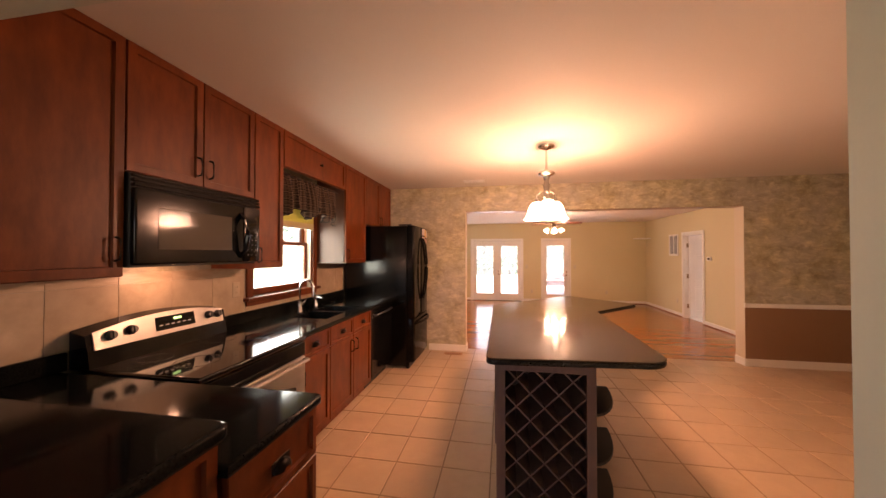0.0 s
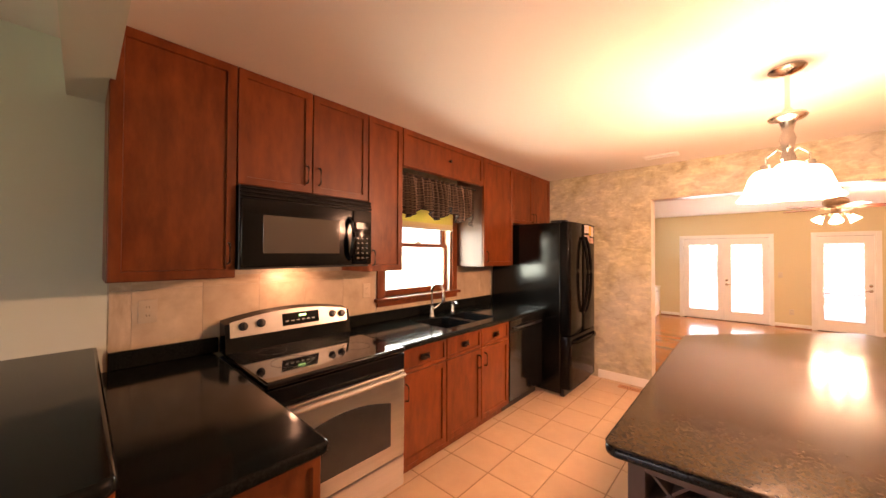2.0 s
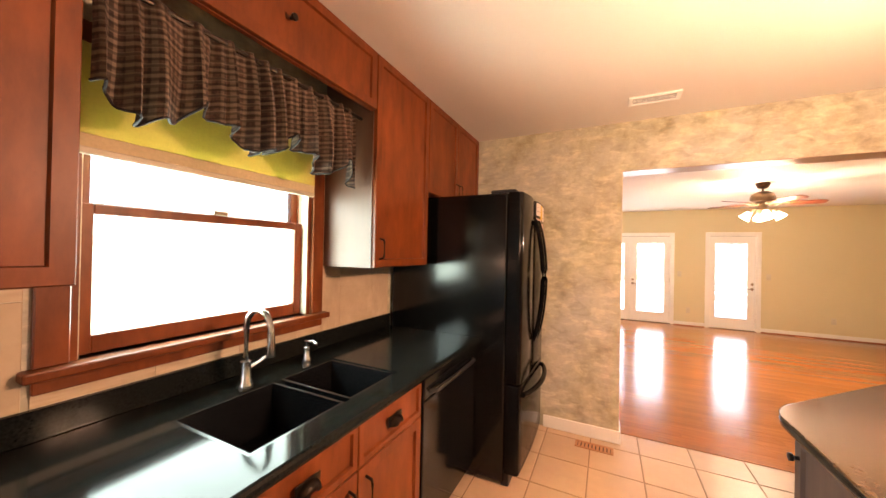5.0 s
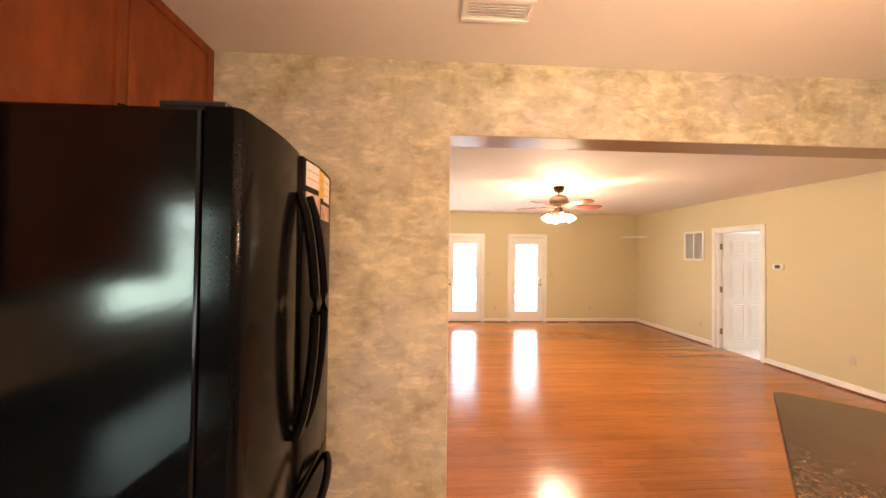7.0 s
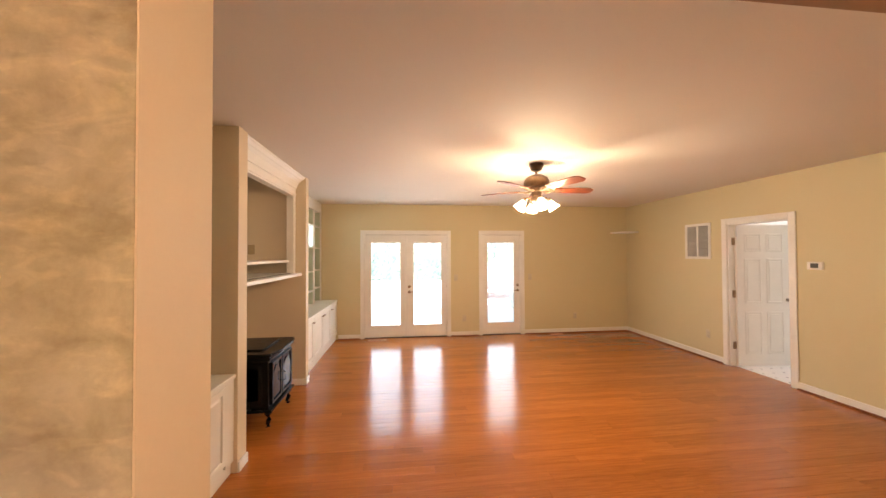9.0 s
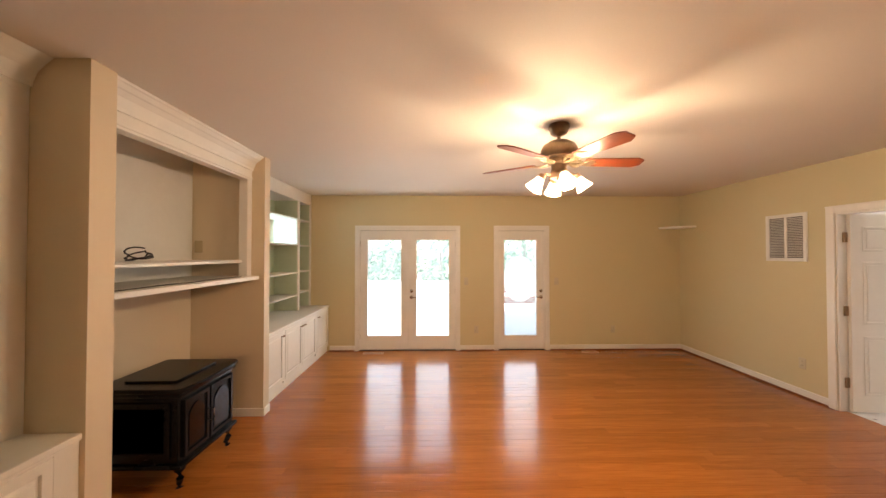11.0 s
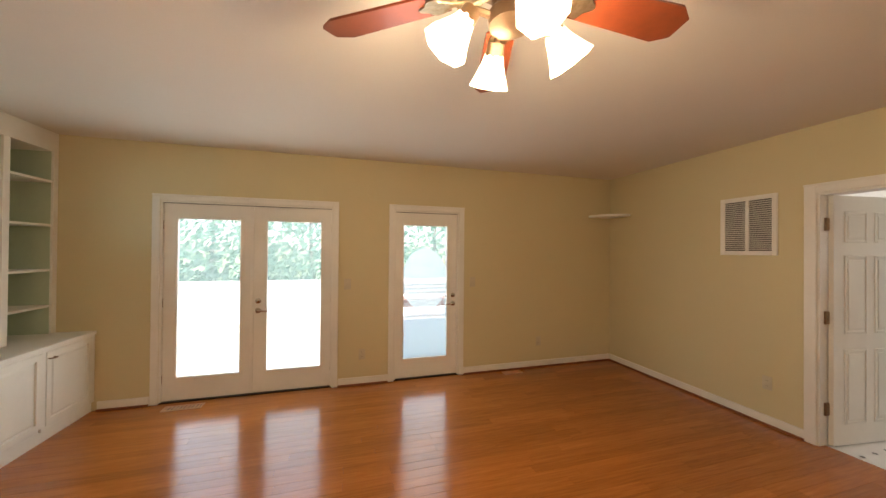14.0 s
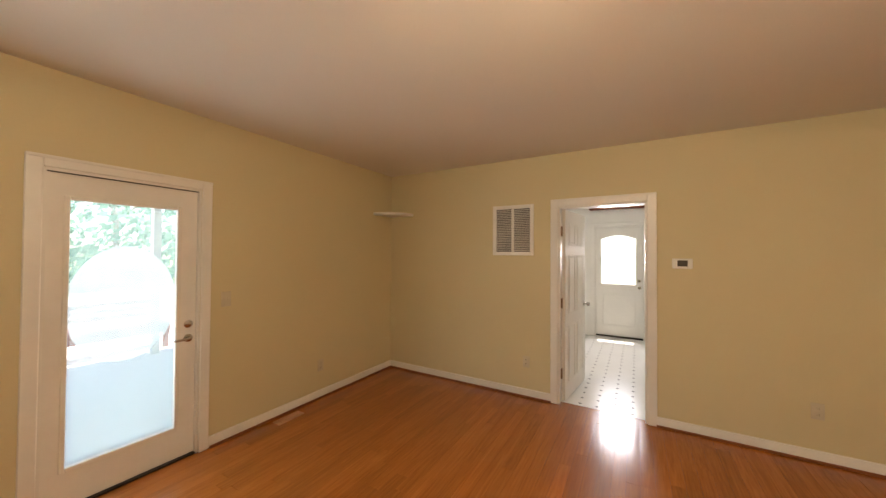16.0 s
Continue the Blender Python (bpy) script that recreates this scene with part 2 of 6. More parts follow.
BLACK_GLASS = mk("black_glass", (0.004, 0.004, 0.0045), rough=0.045, scale=20, bump=0.0, rough_var=0.02, spec=0.42)
OVEN_GLASS = mk("oven_door_glass", (0.03, 0.028, 0.026), rough=0.05, scale=20, bump=0.0, rough_var=0.02)
MW_GLASS = mk("microwave_window", (0.10, 0.085, 0.07), (0.08, 0.07, 0.058), rough=0.05, scale=300, bump=0.0, contrast=2, rough_var=0.02)
STEEL = mk("brushed_steel", (0.60, 0.58, 0.55), (0.52, 0.50, 0.47), rough=0.27, metal=1.0, grain=(1, 0.4, 22), scale=18, bump=0.02)
CHROME = mk("brushed_nickel", (0.66, 0.63, 0.58), rough=0.17, metal=1.0, scale=40, bump=0.01)
BRONZE = mk("oil_rubbed_bronze", (0.030, 0.022, 0.016), rough=0.34, metal=0.8, scale=40, bump=0.03)
ANTIQUE = mk("antique_bronze", (0.34, 0.24, 0.155), (0.25, 0.17, 0.11), rough=0.30, metal=1.0, scale=30, bump=0.03)
IRON_NICKEL = mk("pale_antique_brass", (0.62, 0.52, 0.36), (0.42, 0.33, 0.20), rough=0.26, metal=1.0, scale=55, bump=0.03, contrast=1.5)
SHOE = mk("stained_oak_shoe", (0.26, 0.080, 0.022), (0.19, 0.055, 0.015), rough=0.35, scale=20, bump=0.02)
SINK = mk("black_composite", (0.004, 0.0045, 0.005), (0.007, 0.007, 0.008), rough=0.20, scale=150, bump=0.01, spec=0.45)
OUTLET_TAN = mk("tan_plastic", (0.44, 0.35, 0.20), rough=0.4)
IVORY = mk("stone_coloured_plastic", (0.60, 0.49, 0.36), rough=0.4)
CAST_IRON = mk("black_cast_iron", (0.005, 0.005, 0.005), (0.008, 0.008, 0.008), rough=0.22, scale=90, bump=0.03, coat=0.0, spec=0.18)
WHITE = mk("white_semi_gloss", (0.80, 0.78, 0.73), (0.77, 0.75, 0.70), rough=0.32, scale=25, big=2, bump=0.02)
SHELF_WHITE = mk("white_shelf_paint", (0.78, 0.77, 0.71), (0.75, 0.74, 0.68), rough=0.38, scale=25, big=2, bump=0.02)
SHELF_GREEN = mk("pale_green_shelf_back", (0.50, 0.585, 0.44), (0.47, 0.555, 0.41), rough=0.5, scale=20, big=2, bump=0.02)
TAN = mk("tan_wall_paint", (0.61, 0.53, 0.325), (0.59, 0.51, 0.31), rough=0.62, scale=160, big=0.9, bump=0.05, c3=(0.58, 0.50, 0.30))
TAN_LIGHT = mk("light_tan_paint", (0.64, 0.55, 0.40), (0.62, 0.53, 0.385), rough=0.6, scale=160, big=0.9, bump=0.05, c3=(0.60, 0.51, 0.37))
SAGE = mk("pale_sage_paint", (0.62, 0.645, 0.54), (0.60, 0.625, 0.52), rough=0.6, scale=160, big=0.9, bump=0.05, c3=(0.585, 0.61, 0.505))
SOFFIT = mk("brown_gloss_paint", (0.33, 0.20, 0.115), (0.30, 0.18, 0.10), rough=0.28, scale=60, big=0.9, bump=0.03)
BROWN_PAINT = mk("brown_wall_paint", (0.26, 0.145, 0.075), (0.24, 0.135, 0.07), rough=0.6, scale=160, big=0.9, bump=0.05)
FAUX = sponged("sponged_faux_plaster", (0.535, 0.495, 0.340), (0.290, 0.248, 0.152), (0.44, 0.415, 0.375))
CEILING = mk("ceiling_paint", (0.74, 0.69, 0.62), (0.71, 0.66, 0.59), rough=0.75, scale=140, big=0.8, bump=0.10, c3=(0.70, 0.65, 0.58))
SPLASH = mk("travertine_splash_tile", (0.61, 0.49, 0.355), (0.42, 0.315, 0.21), rough=0.30, scale=7, big=2.6, bump=0.03, rand=0.07, contrast=1.3, c3=(0.40, 0.30, 0.21))
TILE = mk("ceramic_floor_tile", (0.56, 0.41, 0.27), (0.50, 0.35, 0.22), rough=0.28, scale=11, big=3, bump=0.04, rand=0.05, c3=(0.47, 0.34, 0.23))
GROUT = mk("grout", (0.30, 0.20, 0.12), (0.25, 0.165, 0.10), rough=0.85, scale=60, bump=0.2)
OAK = mk("oak_strip", (0.455, 0.155, 0.030), (0.30, 0.092, 0.017), rough=0.15, grain=(0.7, 11, 11), scale=7, big=1.6, bump=0.03, coat=0.16, spec=0.45, rand=0.13, contrast=1.05, rough_var=0.08)
OAK_REST = mk("oak_strip_rest", (0.455, 0.155, 0.030), (0.30, 0.092, 0.017), rough=0.15, grain=(0.7, 11, 11), scale=7, big=1.6, bump=0.03, coat=0.16, spec=0.45, rand=0.13, island=True, contrast=1.05, rough_var=0.08)
OAK_SUB = mk("oak_joint", (0.15, 0.050, 0.015), rough=0.5)
MOSAIC = mk("white_mosaic_tile", (0.78, 0.77, 0.74), (0.74, 0.73, 0.70), rough=0.2, scale=30, bump=0.03)
DOT = mk("black_mosaic_dot", (0.02, 0.02, 0.022), rough=0.25)
CLOTH = plaid("brown_plaid_fabric", (0.30, 0.165, 0.115), (0.030, 0.020, 0.020), (0.46, 0.32, 0.22))
BLIND = backlit("yellow_roller_blind", (0.62, 0.52, 0.18), 0.32)
BINDING = mk("dark_cotton_binding", (0.028, 0.02, 0.018), rough=0.95, scale=80, bump=0.1)
HEM = mk("beige_blind_hem", (0.66, 0.54, 0.33), rough=0.8, scale=80)
BLADE = mk("cherry_fan_blade", (0.165, 0.038, 0.014), (0.12, 0.026, 0.010), rough=0.30, grain=(2, 2, 2), scale=9, bump=0.02, coat=0.15)
VENT_BROWN = mk("brown_register", (0.48, 0.22, 0.09), rough=0.45)
GRILLE_GREY = mk("grille_slat", (0.66, 0.64, 0.60), rough=0.5)
# near-black colour carries the unlit depth of rack, ducts, slots and gaps
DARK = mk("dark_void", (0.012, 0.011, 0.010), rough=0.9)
CHERRY_GLOSS = mk("varnished_cherry_side", (0.11, 0.034, 0.011), (0.075, 0.022, 0.008), rough=0.48, grain=(7, 7, 0.8), scale=4, bump=0.01, coat=0.0, spec=0.75)
PAPER_YELLOW = mk("yellow_paper", (0.72, 0.48, 0.06), rough=0.7, scale=40)
PAPER_PHOTO = mk("colour_print", (0.62, 0.55, 0.50), (0.45, 0.06, 0.06), rough=0.5, c3=(0.30, 0.34, 0.22), big=9, scale=10, contrast=2.5)
PAPER_WHITE = mk("white_paper", (0.74, 0.70, 0.66), (0.66, 0.58, 0.54), rough=0.7, scale=30, contrast=1.5)
INK = mk("grey_ink", (0.30, 0.28, 0.27), rough=0.7)
ALMOND = mk("almond_plastic", (0.62, 0.55, 0.41), rough=0.4)
DECK = mk("weathered_deck", (0.62, 0.60, 0.57), (0.54, 0.52, 0.49), rough=0.7, grain=(1, 10, 10), scale=6, rand=0.08)
GRASS = mk("dry_grass", (0.22, 0.26, 0.13), (0.15, 0.19, 0.08), rough=0.9, scale=3, big=0.3, bump=0.5)
BARK = mk("bark", (0.42, 0.38, 0.33), (0.30, 0.26, 0.22), rough=0.9, grain=(4, 4, 0.6), scale=8, bump=0.6)
LEAF = backlit("leaf", (0.17, 0.33, 0.24))
REDWOOD = mk("red_painted_wood", (0.30, 0.075, 0.045), rough=0.6)
SIDING = mk("pale_siding", (0.62, 0.63, 0.62), rough=0.6)
FILM = film("white_glass_film")
CONCRETE = mk("porch_concrete", (0.55, 0.55, 0.54), (0.46, 0.47, 0.47), rough=0.6, scale=12, bump=0.1)
RING = mk("burner_ring_grey", (0.05, 0.05, 0.05), rough=0.15, scale=20, bump=0.0)
GLASS = pane_glass("clear_glass")
SHADE_GLOW = glow("lit_frosted_glass", (1.0, 0.80, 0.55), 1.6)
LED = glow("green_display", (0.10, 0.9, 0.2), 0.5)

# ---- building helpers ----


def thing(name, place, label, category, group="", kind=""):
    ob = new(name)
    ob.location = place
    ob.empty_display_size = 0.1
    return tagged(ob, label, category, group, kind)


def origin_of(ob):
    o = Vector((0, 0, 0))
    while ob:
        o += ob.location
        ob = ob.parent
    return o


def part(name, bm, material, parent=None, label="", smooth=False):
    """Links a bmesh, drawn in world places, as ONE mesh under a thing or a part."""
    bmesh.ops.recalc_face_normals(bm, faces=bm.faces)
    o = origin_of(parent)
    bmesh.ops.translate(bm, verts=bm.verts, vec=-o)
    me = bpy.data.meshes.new(name)
    bm.to_mesh(me)
    bm.free()
    me.materials.append(material)
    if smooth:
        me.shade_smooth()
        me.set_sharp_from_angle(angle=radians(35))
        # broad faces stay truly flat between their rounded edges
        for f in me.polygons:
            if len(f.vertices) > 8 or (len(f.vertices) == 4 and f.area > 0.05):
                f.use_smooth = False
    ob = new(name, me)
    ob.parent = parent
    if label:
        ob["label"] = label
    return ob


def structure(name, bm, material, label, category):
    ob = part(name, bm, material)
    return tagged(ob, label, category, kind="structure")


def box(bm, x0, x1, y0, y1, z0, z1, r=0.0, seg=1):
    """A box into bm, with its edges rounded by r."""
    x0, x1, y0, y1, z0, z1 = min(x0, x1), max(x0, x1), min(y0, y1), max(y0, y1), min(z0, z1), max(z0, z1)
    t = bmesh.new()
    bmesh.ops.create_cube(t, size=1)
    bmesh.ops.transform(t, matrix=Matrix.Translation(((x0 + x1) / 2, (y0 + y1) / 2, (z0 + z1) / 2)) @ Matrix.Diagonal((x1 - x0, y1 - y0, z1 - z0, 1)), verts=t.verts)
    if r:
        bmesh.ops.bevel(t, geom=list(t.edges), offset=min(r, 0.45 * min(x1 - x0, y1 - y0, z1 - z0)), segments=seg, affect="EDGES", profile=0.5)
    add(bm, t)
    return bm


def union(boxes):
    """Boxes that touch, as one closed skin with no inner faces."""
    cuts = [sorted({round(b[k], 5) for b in boxes for k in (2 * a, 2 * a + 1)}) for a in range(3)]
    full = set()
    for i in range(len(cuts[0]) - 1):
        for j in range(len(cuts[1]) - 1):
            for k in range(len(cuts[2]) - 1):
                c = [(cuts[a][n] + cuts[a][n + 1]) / 2 for a, n in enumerate((i, j, k))]
                if any(all(min(b[2 * a], b[2 * a + 1]) < c[a] < max(b[2 * a], b[2 * a + 1]) for a in range(3)) for b in boxes):
                    full.add((i, j, k))
    bm, seen = bmesh.new(), {}

    def v(*ijk):
        if ijk not in seen:
            seen[ijk] = bm.verts.new([cuts[a][n] for a, n in enumerate(ijk)])
        return seen[ijk]

    for i, j, k in full:
        for (di, dj, dk), q in (((-1, 0, 0), ((0, 0, 0), (0, 0, 1), (0, 1, 1), (0, 1, 0))), ((1, 0, 0), ((1, 0, 0), (1, 1, 0), (1, 1, 1), (1, 0, 1))),
                                ((0, -1, 0), ((0, 0, 0), (1, 0, 0), (1, 0, 1), (0, 0, 1))), ((0, 1, 0), ((0, 1, 0), (0, 1, 1), (1, 1, 1), (1, 1, 0))),
                                ((0, 0, -1), ((0, 0, 0), (0, 1, 0), (1, 1, 0), (1, 0, 0))), ((0, 0, 1), ((0, 0, 1), (1, 0, 1), (1, 1, 1), (0, 1, 1)))):
            if (i + di, j + dj, k + dk) not in full:
                bm.faces.new([v(i + a, j + c, k + d) for a, c, d in q])
    return bm


def add(bm, t, m=None):
    if m is not None:
        bmesh.ops.transform(t, matrix=m, verts=t.verts)
    me = bpy.data.meshes.new("tmp")
    t.to_mesh(me)
    t.free()
    bm.from_mesh(me)
    bpy.data.meshes.remove(me)
    return bm


def B(*a, **k):
    return box(bmesh.new(), *a, **k)


def slab(outline, z0, z1, r=0.0, seg=2):
    """A plate with the given outline, its rims rounded by r."""
    bm = bmesh.new()
    f = bm.faces.new([bm.verts.new((x, y, z0)) for x, y in outline])
    ex = bmesh.ops.extrude_face_region(bm, geom=[f])
    top = [v for v in ex["geom"] if isinstance(v, bmesh.types.BMVert)]
    bmesh.ops.translate(bm, verts=top, vec=(0, 0, z1 - z0))
    if r:
        bm.normal_update()
        rim = [e for e in bm.edges if abs(e.verts[0].co.z - e.verts[1].co.z) < 1e-6]
        bmesh.ops.bevel(bm, geom=rim, offset=r, segments=seg, affect="EDGES", profile=0.5)
    return bm


def rounded(points, radii, steps=6):
    """An outline with its corners rounded."""
    out, n = [], len(points)
    for i in range(n):
        p, a, b = Vector(points[i]), Vector(points[i - 1]), Vector(points[(i + 1) % n])
        r = radii[i]
        if not r:
            out.append(tuple(p))
            continue
        u, w = (a - p).normalized(), (b - p).normalized()
        half = u.angle(w) / 2
        d = r / math.tan(half)
        p0, p1, c = p + u * d, p + w * d, p + (u + w).normalized() * (r / math.sin(half))
        for k in range(steps + 1):
            v = p0.lerp(p1, k / steps) - c
            out.append(tuple(c + v.normalized() * r))
    return out


def lathe(profile, cx, cy, n=24):
    """A turned shape about a vertical axis; profile: (radius, z) from one end to the other."""
    bm = bmesh.new()
    rings = [[bm.verts.new((cx + r * math.cos(2 * math.pi * k / n), cy + r * math.sin(2 * math.pi * k / n), z)) for k in range(n)] if r > 1e-5 else [bm.verts.new((cx, cy, z))] for r, z in profile]
    for a, b in zip(rings, rings[1:]):
        for k in range(n):
            q = [a[k % len(a)], a[(k + 1) % len(a)], b[(k + 1) % len(b)], b[k % len(b)]]
            q = list(dict.fromkeys(q))
            if len(q) > 2:
                bm.faces.new(q)
    return bm


def tube(points, r, n=8, closed=False):
    """A round bar along a line of points."""
    bm = bmesh.new()
    pts = [Vector(p) for p in points]
    rings = []
    up = Vector((0, 0, 1))
    for i, p in enumerate(pts):
        a, b = (pts[i - 1] if i or closed else p), (pts[(i + 1) % len(pts)] if i < len(pts) - 1 or closed else p)
        d = (b - a).normalized()
        s = d.cross(up)
        s = s.normalized() if s.length > 1e-3 else (rings and side.copy() or d.orthogonal().normalized())
        side = s
        w = s.cross(d).normalized()
        rr = r[i] if isinstance(r, (list, tuple)) else r
        rings.append([bm.verts.new(p + rr * (math.cos(2 * math.pi * k / n) * s + math.sin(2 * math.pi * k / n) * w)) for k in range(n)])
    pairs = list(zip(rings, rings[1:])) + ([(rings[-1], rings[0])] if closed else [])
    for a, b in pairs:
        for k in range(n):
            bm.faces.new((a[k], a[(k + 1) % n], b[(k + 1) % n], b[k]))
    if not closed:
        bm.faces.new(rings[0][::-1]), bm.faces.new(rings[-1])
    return bm


def joined(*bms):
    out = bms[0]
    for b in bms[1:]:
        add(out, b)
    return out


# the ways a front can face: (along, outward, up) to the world
def facing(way, at):
    return {"+x": Matrix(((0, 1, 0, at), (1, 0, 0, 0), (0, 0, 1, 0), (0, 0, 0, 1))),
            "-x": Matrix(((0, -1, 0, at), (1, 0, 0, 0), (0, 0, 1, 0), (0, 0, 0, 1))),
            "-y": Matrix(((1, 0, 0, 0), (0, -1, 0, at), (0, 0, 1, 0), (0, 0, 0, 1))),
            "+y": Matrix(((1, 0, 0, 0), (0, 1, 0, at), (0, 0, 1, 0), (0, 0, 0, 1)))}[way]


def put(bm, m):
    bmesh.ops.transform(bm, matrix=m, verts=bm.verts)
    return bm


def shaker(u0, u1, z0, z1, rail=0.06, t=0.02, raised=False):
    """A framed door leaf: stiles, rails and a sunk (or raised) panel."""
    bm = bmesh.new()
    rl = min(rail, 0.3 * (u1 - u0), 0.3 * (z1 - z0))
    box(bm, u0, u1, 0, t, z0, z1)
    f = max(bm.faces, key=lambda q: q.calc_center_median().y)
    bmesh.ops.bevel(bm, geom=list(f.edges), offset=0.0025, segments=1, affect="EDGES")
    f = max(bm.faces, key=lambda q: (round(q.calc_center_median().y, 5), q.calc_area()))
    bmesh.ops.inset_region(bm, faces=[f], thickness=rl - 0.0025)
    bmesh.ops.inset_region(bm, faces=[f], thickness=0.005, depth=-0.012)
    if raised:
        bmesh.ops.inset_region(bm, faces=[f], thickness=0.012)
        bmesh.ops.inset_region(bm, faces=[f], thickness=0.018, depth=0.008)
    return bm


def bar_pull(u, z, length=0.11, vertical=True):
    """A square-footed bow handle standing off the door."""
    h = length / 2
    p = [(0, -h), (0.026, -h + 0.006), (0.030, -h + 0.02), (0.030, h - 0.02), (0.026, h - 0.006), (0, h)]
    pts = [(u, 0.02 + d, z + s) if vertical else (u + s, 0.02 + d, z) for d, s in p]
    return tube(pts, 0.0052, 8)


def cup_pull(u, z, w=0.085):
    """A half-round bin pull."""
    bm = bmesh.new()
    n, m = 10, 5
    rows = []
    for j in range(m + 1):
        b = math.pi / 2 * j / m
        rows.append([bm.verts.new((u + w / 2 * math.cos(math.pi * i / n) * (0.35 + 0.65 * math.cos(b)), 0.02 + 0.026 * math.sin(b) + 0.001, z - 0.012 + 0.034 * math.sin(math.pi * i / n) * (0.25 + 0.75 * math.cos(b)))) for i in range(n + 1)])
    for a, c in zip(rows, rows[1:]):
        for i in range(n):
            bm.faces.new((a[i], a[i + 1], c[i + 1], c[i]))
    bmesh.ops.solidify(bm, geom=bm.faces[:], thickness=0.003)
    box(bm, u - w / 2 - 0.004, u + w / 2 + 0.004, 0.02, 0.0225, z - 0.016, z + 0.026, 0.001)
    return bm


def knob(u, z, r=0.014, base=0.02):
    bm = lathe([(0, 0), (r * 0.5, 0), (r * 0.45, 0.012), (r, 0.018), (r * 0.95, 0.027), (0, 0.031)], 0, 0, 14)
    return put(bm, Matrix.Translation((u, base, z)) @ Matrix.Rotation(radians(-90), 4, "X"))


def cabinet(name, way, at, depth, u0, u1, z0, z1, fronts, label, group="", wood=None, metal=None, toe=0.0, gap=0.003, category="cabinet", raised=False, rail=0.06):
    """A cabinet unit. fronts: (kind, u0, u1, z0, z1, pull) with kind door, drawer or panel and pull (style, u, z) or None."""
    wood, metal = wood or CHERRY, metal or BRONZE
    m = facing(way, at)
    base = m @ Vector(((u0 + u1) / 2, -depth / 2, z0))
    t = thing(name, base, label, category, group)
    bm = B(u0 + 0.001, u1 - 0.001, -depth, 0, z0 + toe, z1)
    if toe:
        box(bm, u0 + 0.001, u1 - 0.001, -depth, -0.06, z0, z0 + toe)
    part("body", put(bm, m), wood, t)
    for kind, a, b, c, d, pull in fronts:
        leaf = part(kind, put(shaker(a + gap, b - gap, c + gap, d - gap, rail if kind != "drawer" else 0.035, raised=raised), m), wood, t)
        if pull:
            style, pu, pz = pull
            hb = {"bar": bar_pull, "cup": cup_pull, "knob": knob, "flat": lambda u, z: bar_pull(u, z, 0.09, False)}[style](pu, pz)
            part("handle", put(hb, m), metal, leaf, "dark bronze handle" if metal is BRONZE else "small metal knob", True)
    return t

# ---- the large structure ----
XW, YK0, YK1, XE, YN = -1.90, 4.53, 4.72, 4.46, 10.24
OX0, OX1, OZ = -0.325, 3.45, 2.155
XKE = 5.4
WX = -1.82


def wall(name, boxes, material, label):
    return structure(name, union(boxes), material, label, "wall")


KW0, KW1, KZ0, KZ1 = 1.95, 2.87, 1.135, 2.12
wall("wall_kitchen_west", [(-2.06, XW, 0.22, KW0, 0, CEIL), (-2.06, XW, KW1, YK0, 0, CEIL), (-2.06, XW, KW0, KW1, 0, KZ0), (-2.06, XW, KW0, KW1, KZ1, CEIL)], FAUX, "sponged beige kitchen wall behind the cabinets")
wall("wall_kitchen_north", [(-2.06, OX0, YK0, YK1 - 0.012, 0, CEIL), (OX0, OX1, YK0, YK1 - 0.012, OZ, CEIL), (OX1, XKE, YK0, YK1 - 0.012, 0.80, CEIL)], FAUX, "sponged ochre plaster wall with a wide opening")
wall("wall_dining_dado", [(OX1, XKE, YK0 - 0.002, YK1 - 0.012, 0, 0.80)], BROWN_PAINT, "brown painted dado under the chair rail")
wall("wall_family_south", [(-2.06, OX0, YK1 - 0.012, YK1, 0, CEIL), (OX0, OX1, YK1 - 0.012, YK1, OZ, CEIL), (OX1, 4.62, YK1 - 0.012, YK1, 0, CEIL)], TAN, "tan painted wall on the family room side")
for nm, bx, mt, lb in (("trim_opening_jamb_west", (OX0, OX0 + 0.003, YK0 + 0.002, YK1 - 0.002, 0.10, OZ - 0.0035), TAN_LIGHT, "plain tan painted side of the wide opening"),
                       ("trim_opening_jamb_east", (OX1 - 0.003, OX1, YK0 + 0.002, YK1 - 0.002, 0.10, OZ - 0.0035), TAN_LIGHT, "plain tan painted side of the wide opening"),
                       ("trim_opening_soffit", (OX0, OX1, YK0 + 0.002, YK1 - 0.002, OZ - 0.003, OZ), SOFFIT, "glossy brown painted underside of the wide opening")):
    structure(nm, B(*bx), mt, lb, "trim")
wall("wall_kitchen_east", [(XKE, XKE + 0.12, 0.22, YK1, 0, CEIL)], FAUX, "plain sponged wall closing the dining end")
wall("wall_entry_header", [(-2.06, 0.94, 0.07, 0.22, 2.285, CEIL), (0.94, XKE + 0.12, 0.07, 0.22, 0, CEIL)], SAGE, "pale sage wall and beam over the entry opening")
wall("wall_entry_west", [(-2.06, XW, -3.5, 0.22, 0, CEIL)], SAGE, "pale sage wall of the entry room")
# unseen wall; its window opening is added to let daylight in
wall("wall_entry_south", [(-2.06, -1.4, -3.65, -3.5, 0, CEIL), (0.4, 3.0, -3.65, -3.5, 0, CEIL), (-1.4, 0.4, -3.65, -3.5, 0, 0.85), (-1.4, 0.4, -3.65, -3.5, 2.15, CEIL)], SAGE, "plain unseen sage wall with an opening added for daylight")
wall("wall_entry_east", [(3.0, 3.12, -3.65, 0.07, 0, CEIL)], SAGE, "plain sage wall closing the entry room")
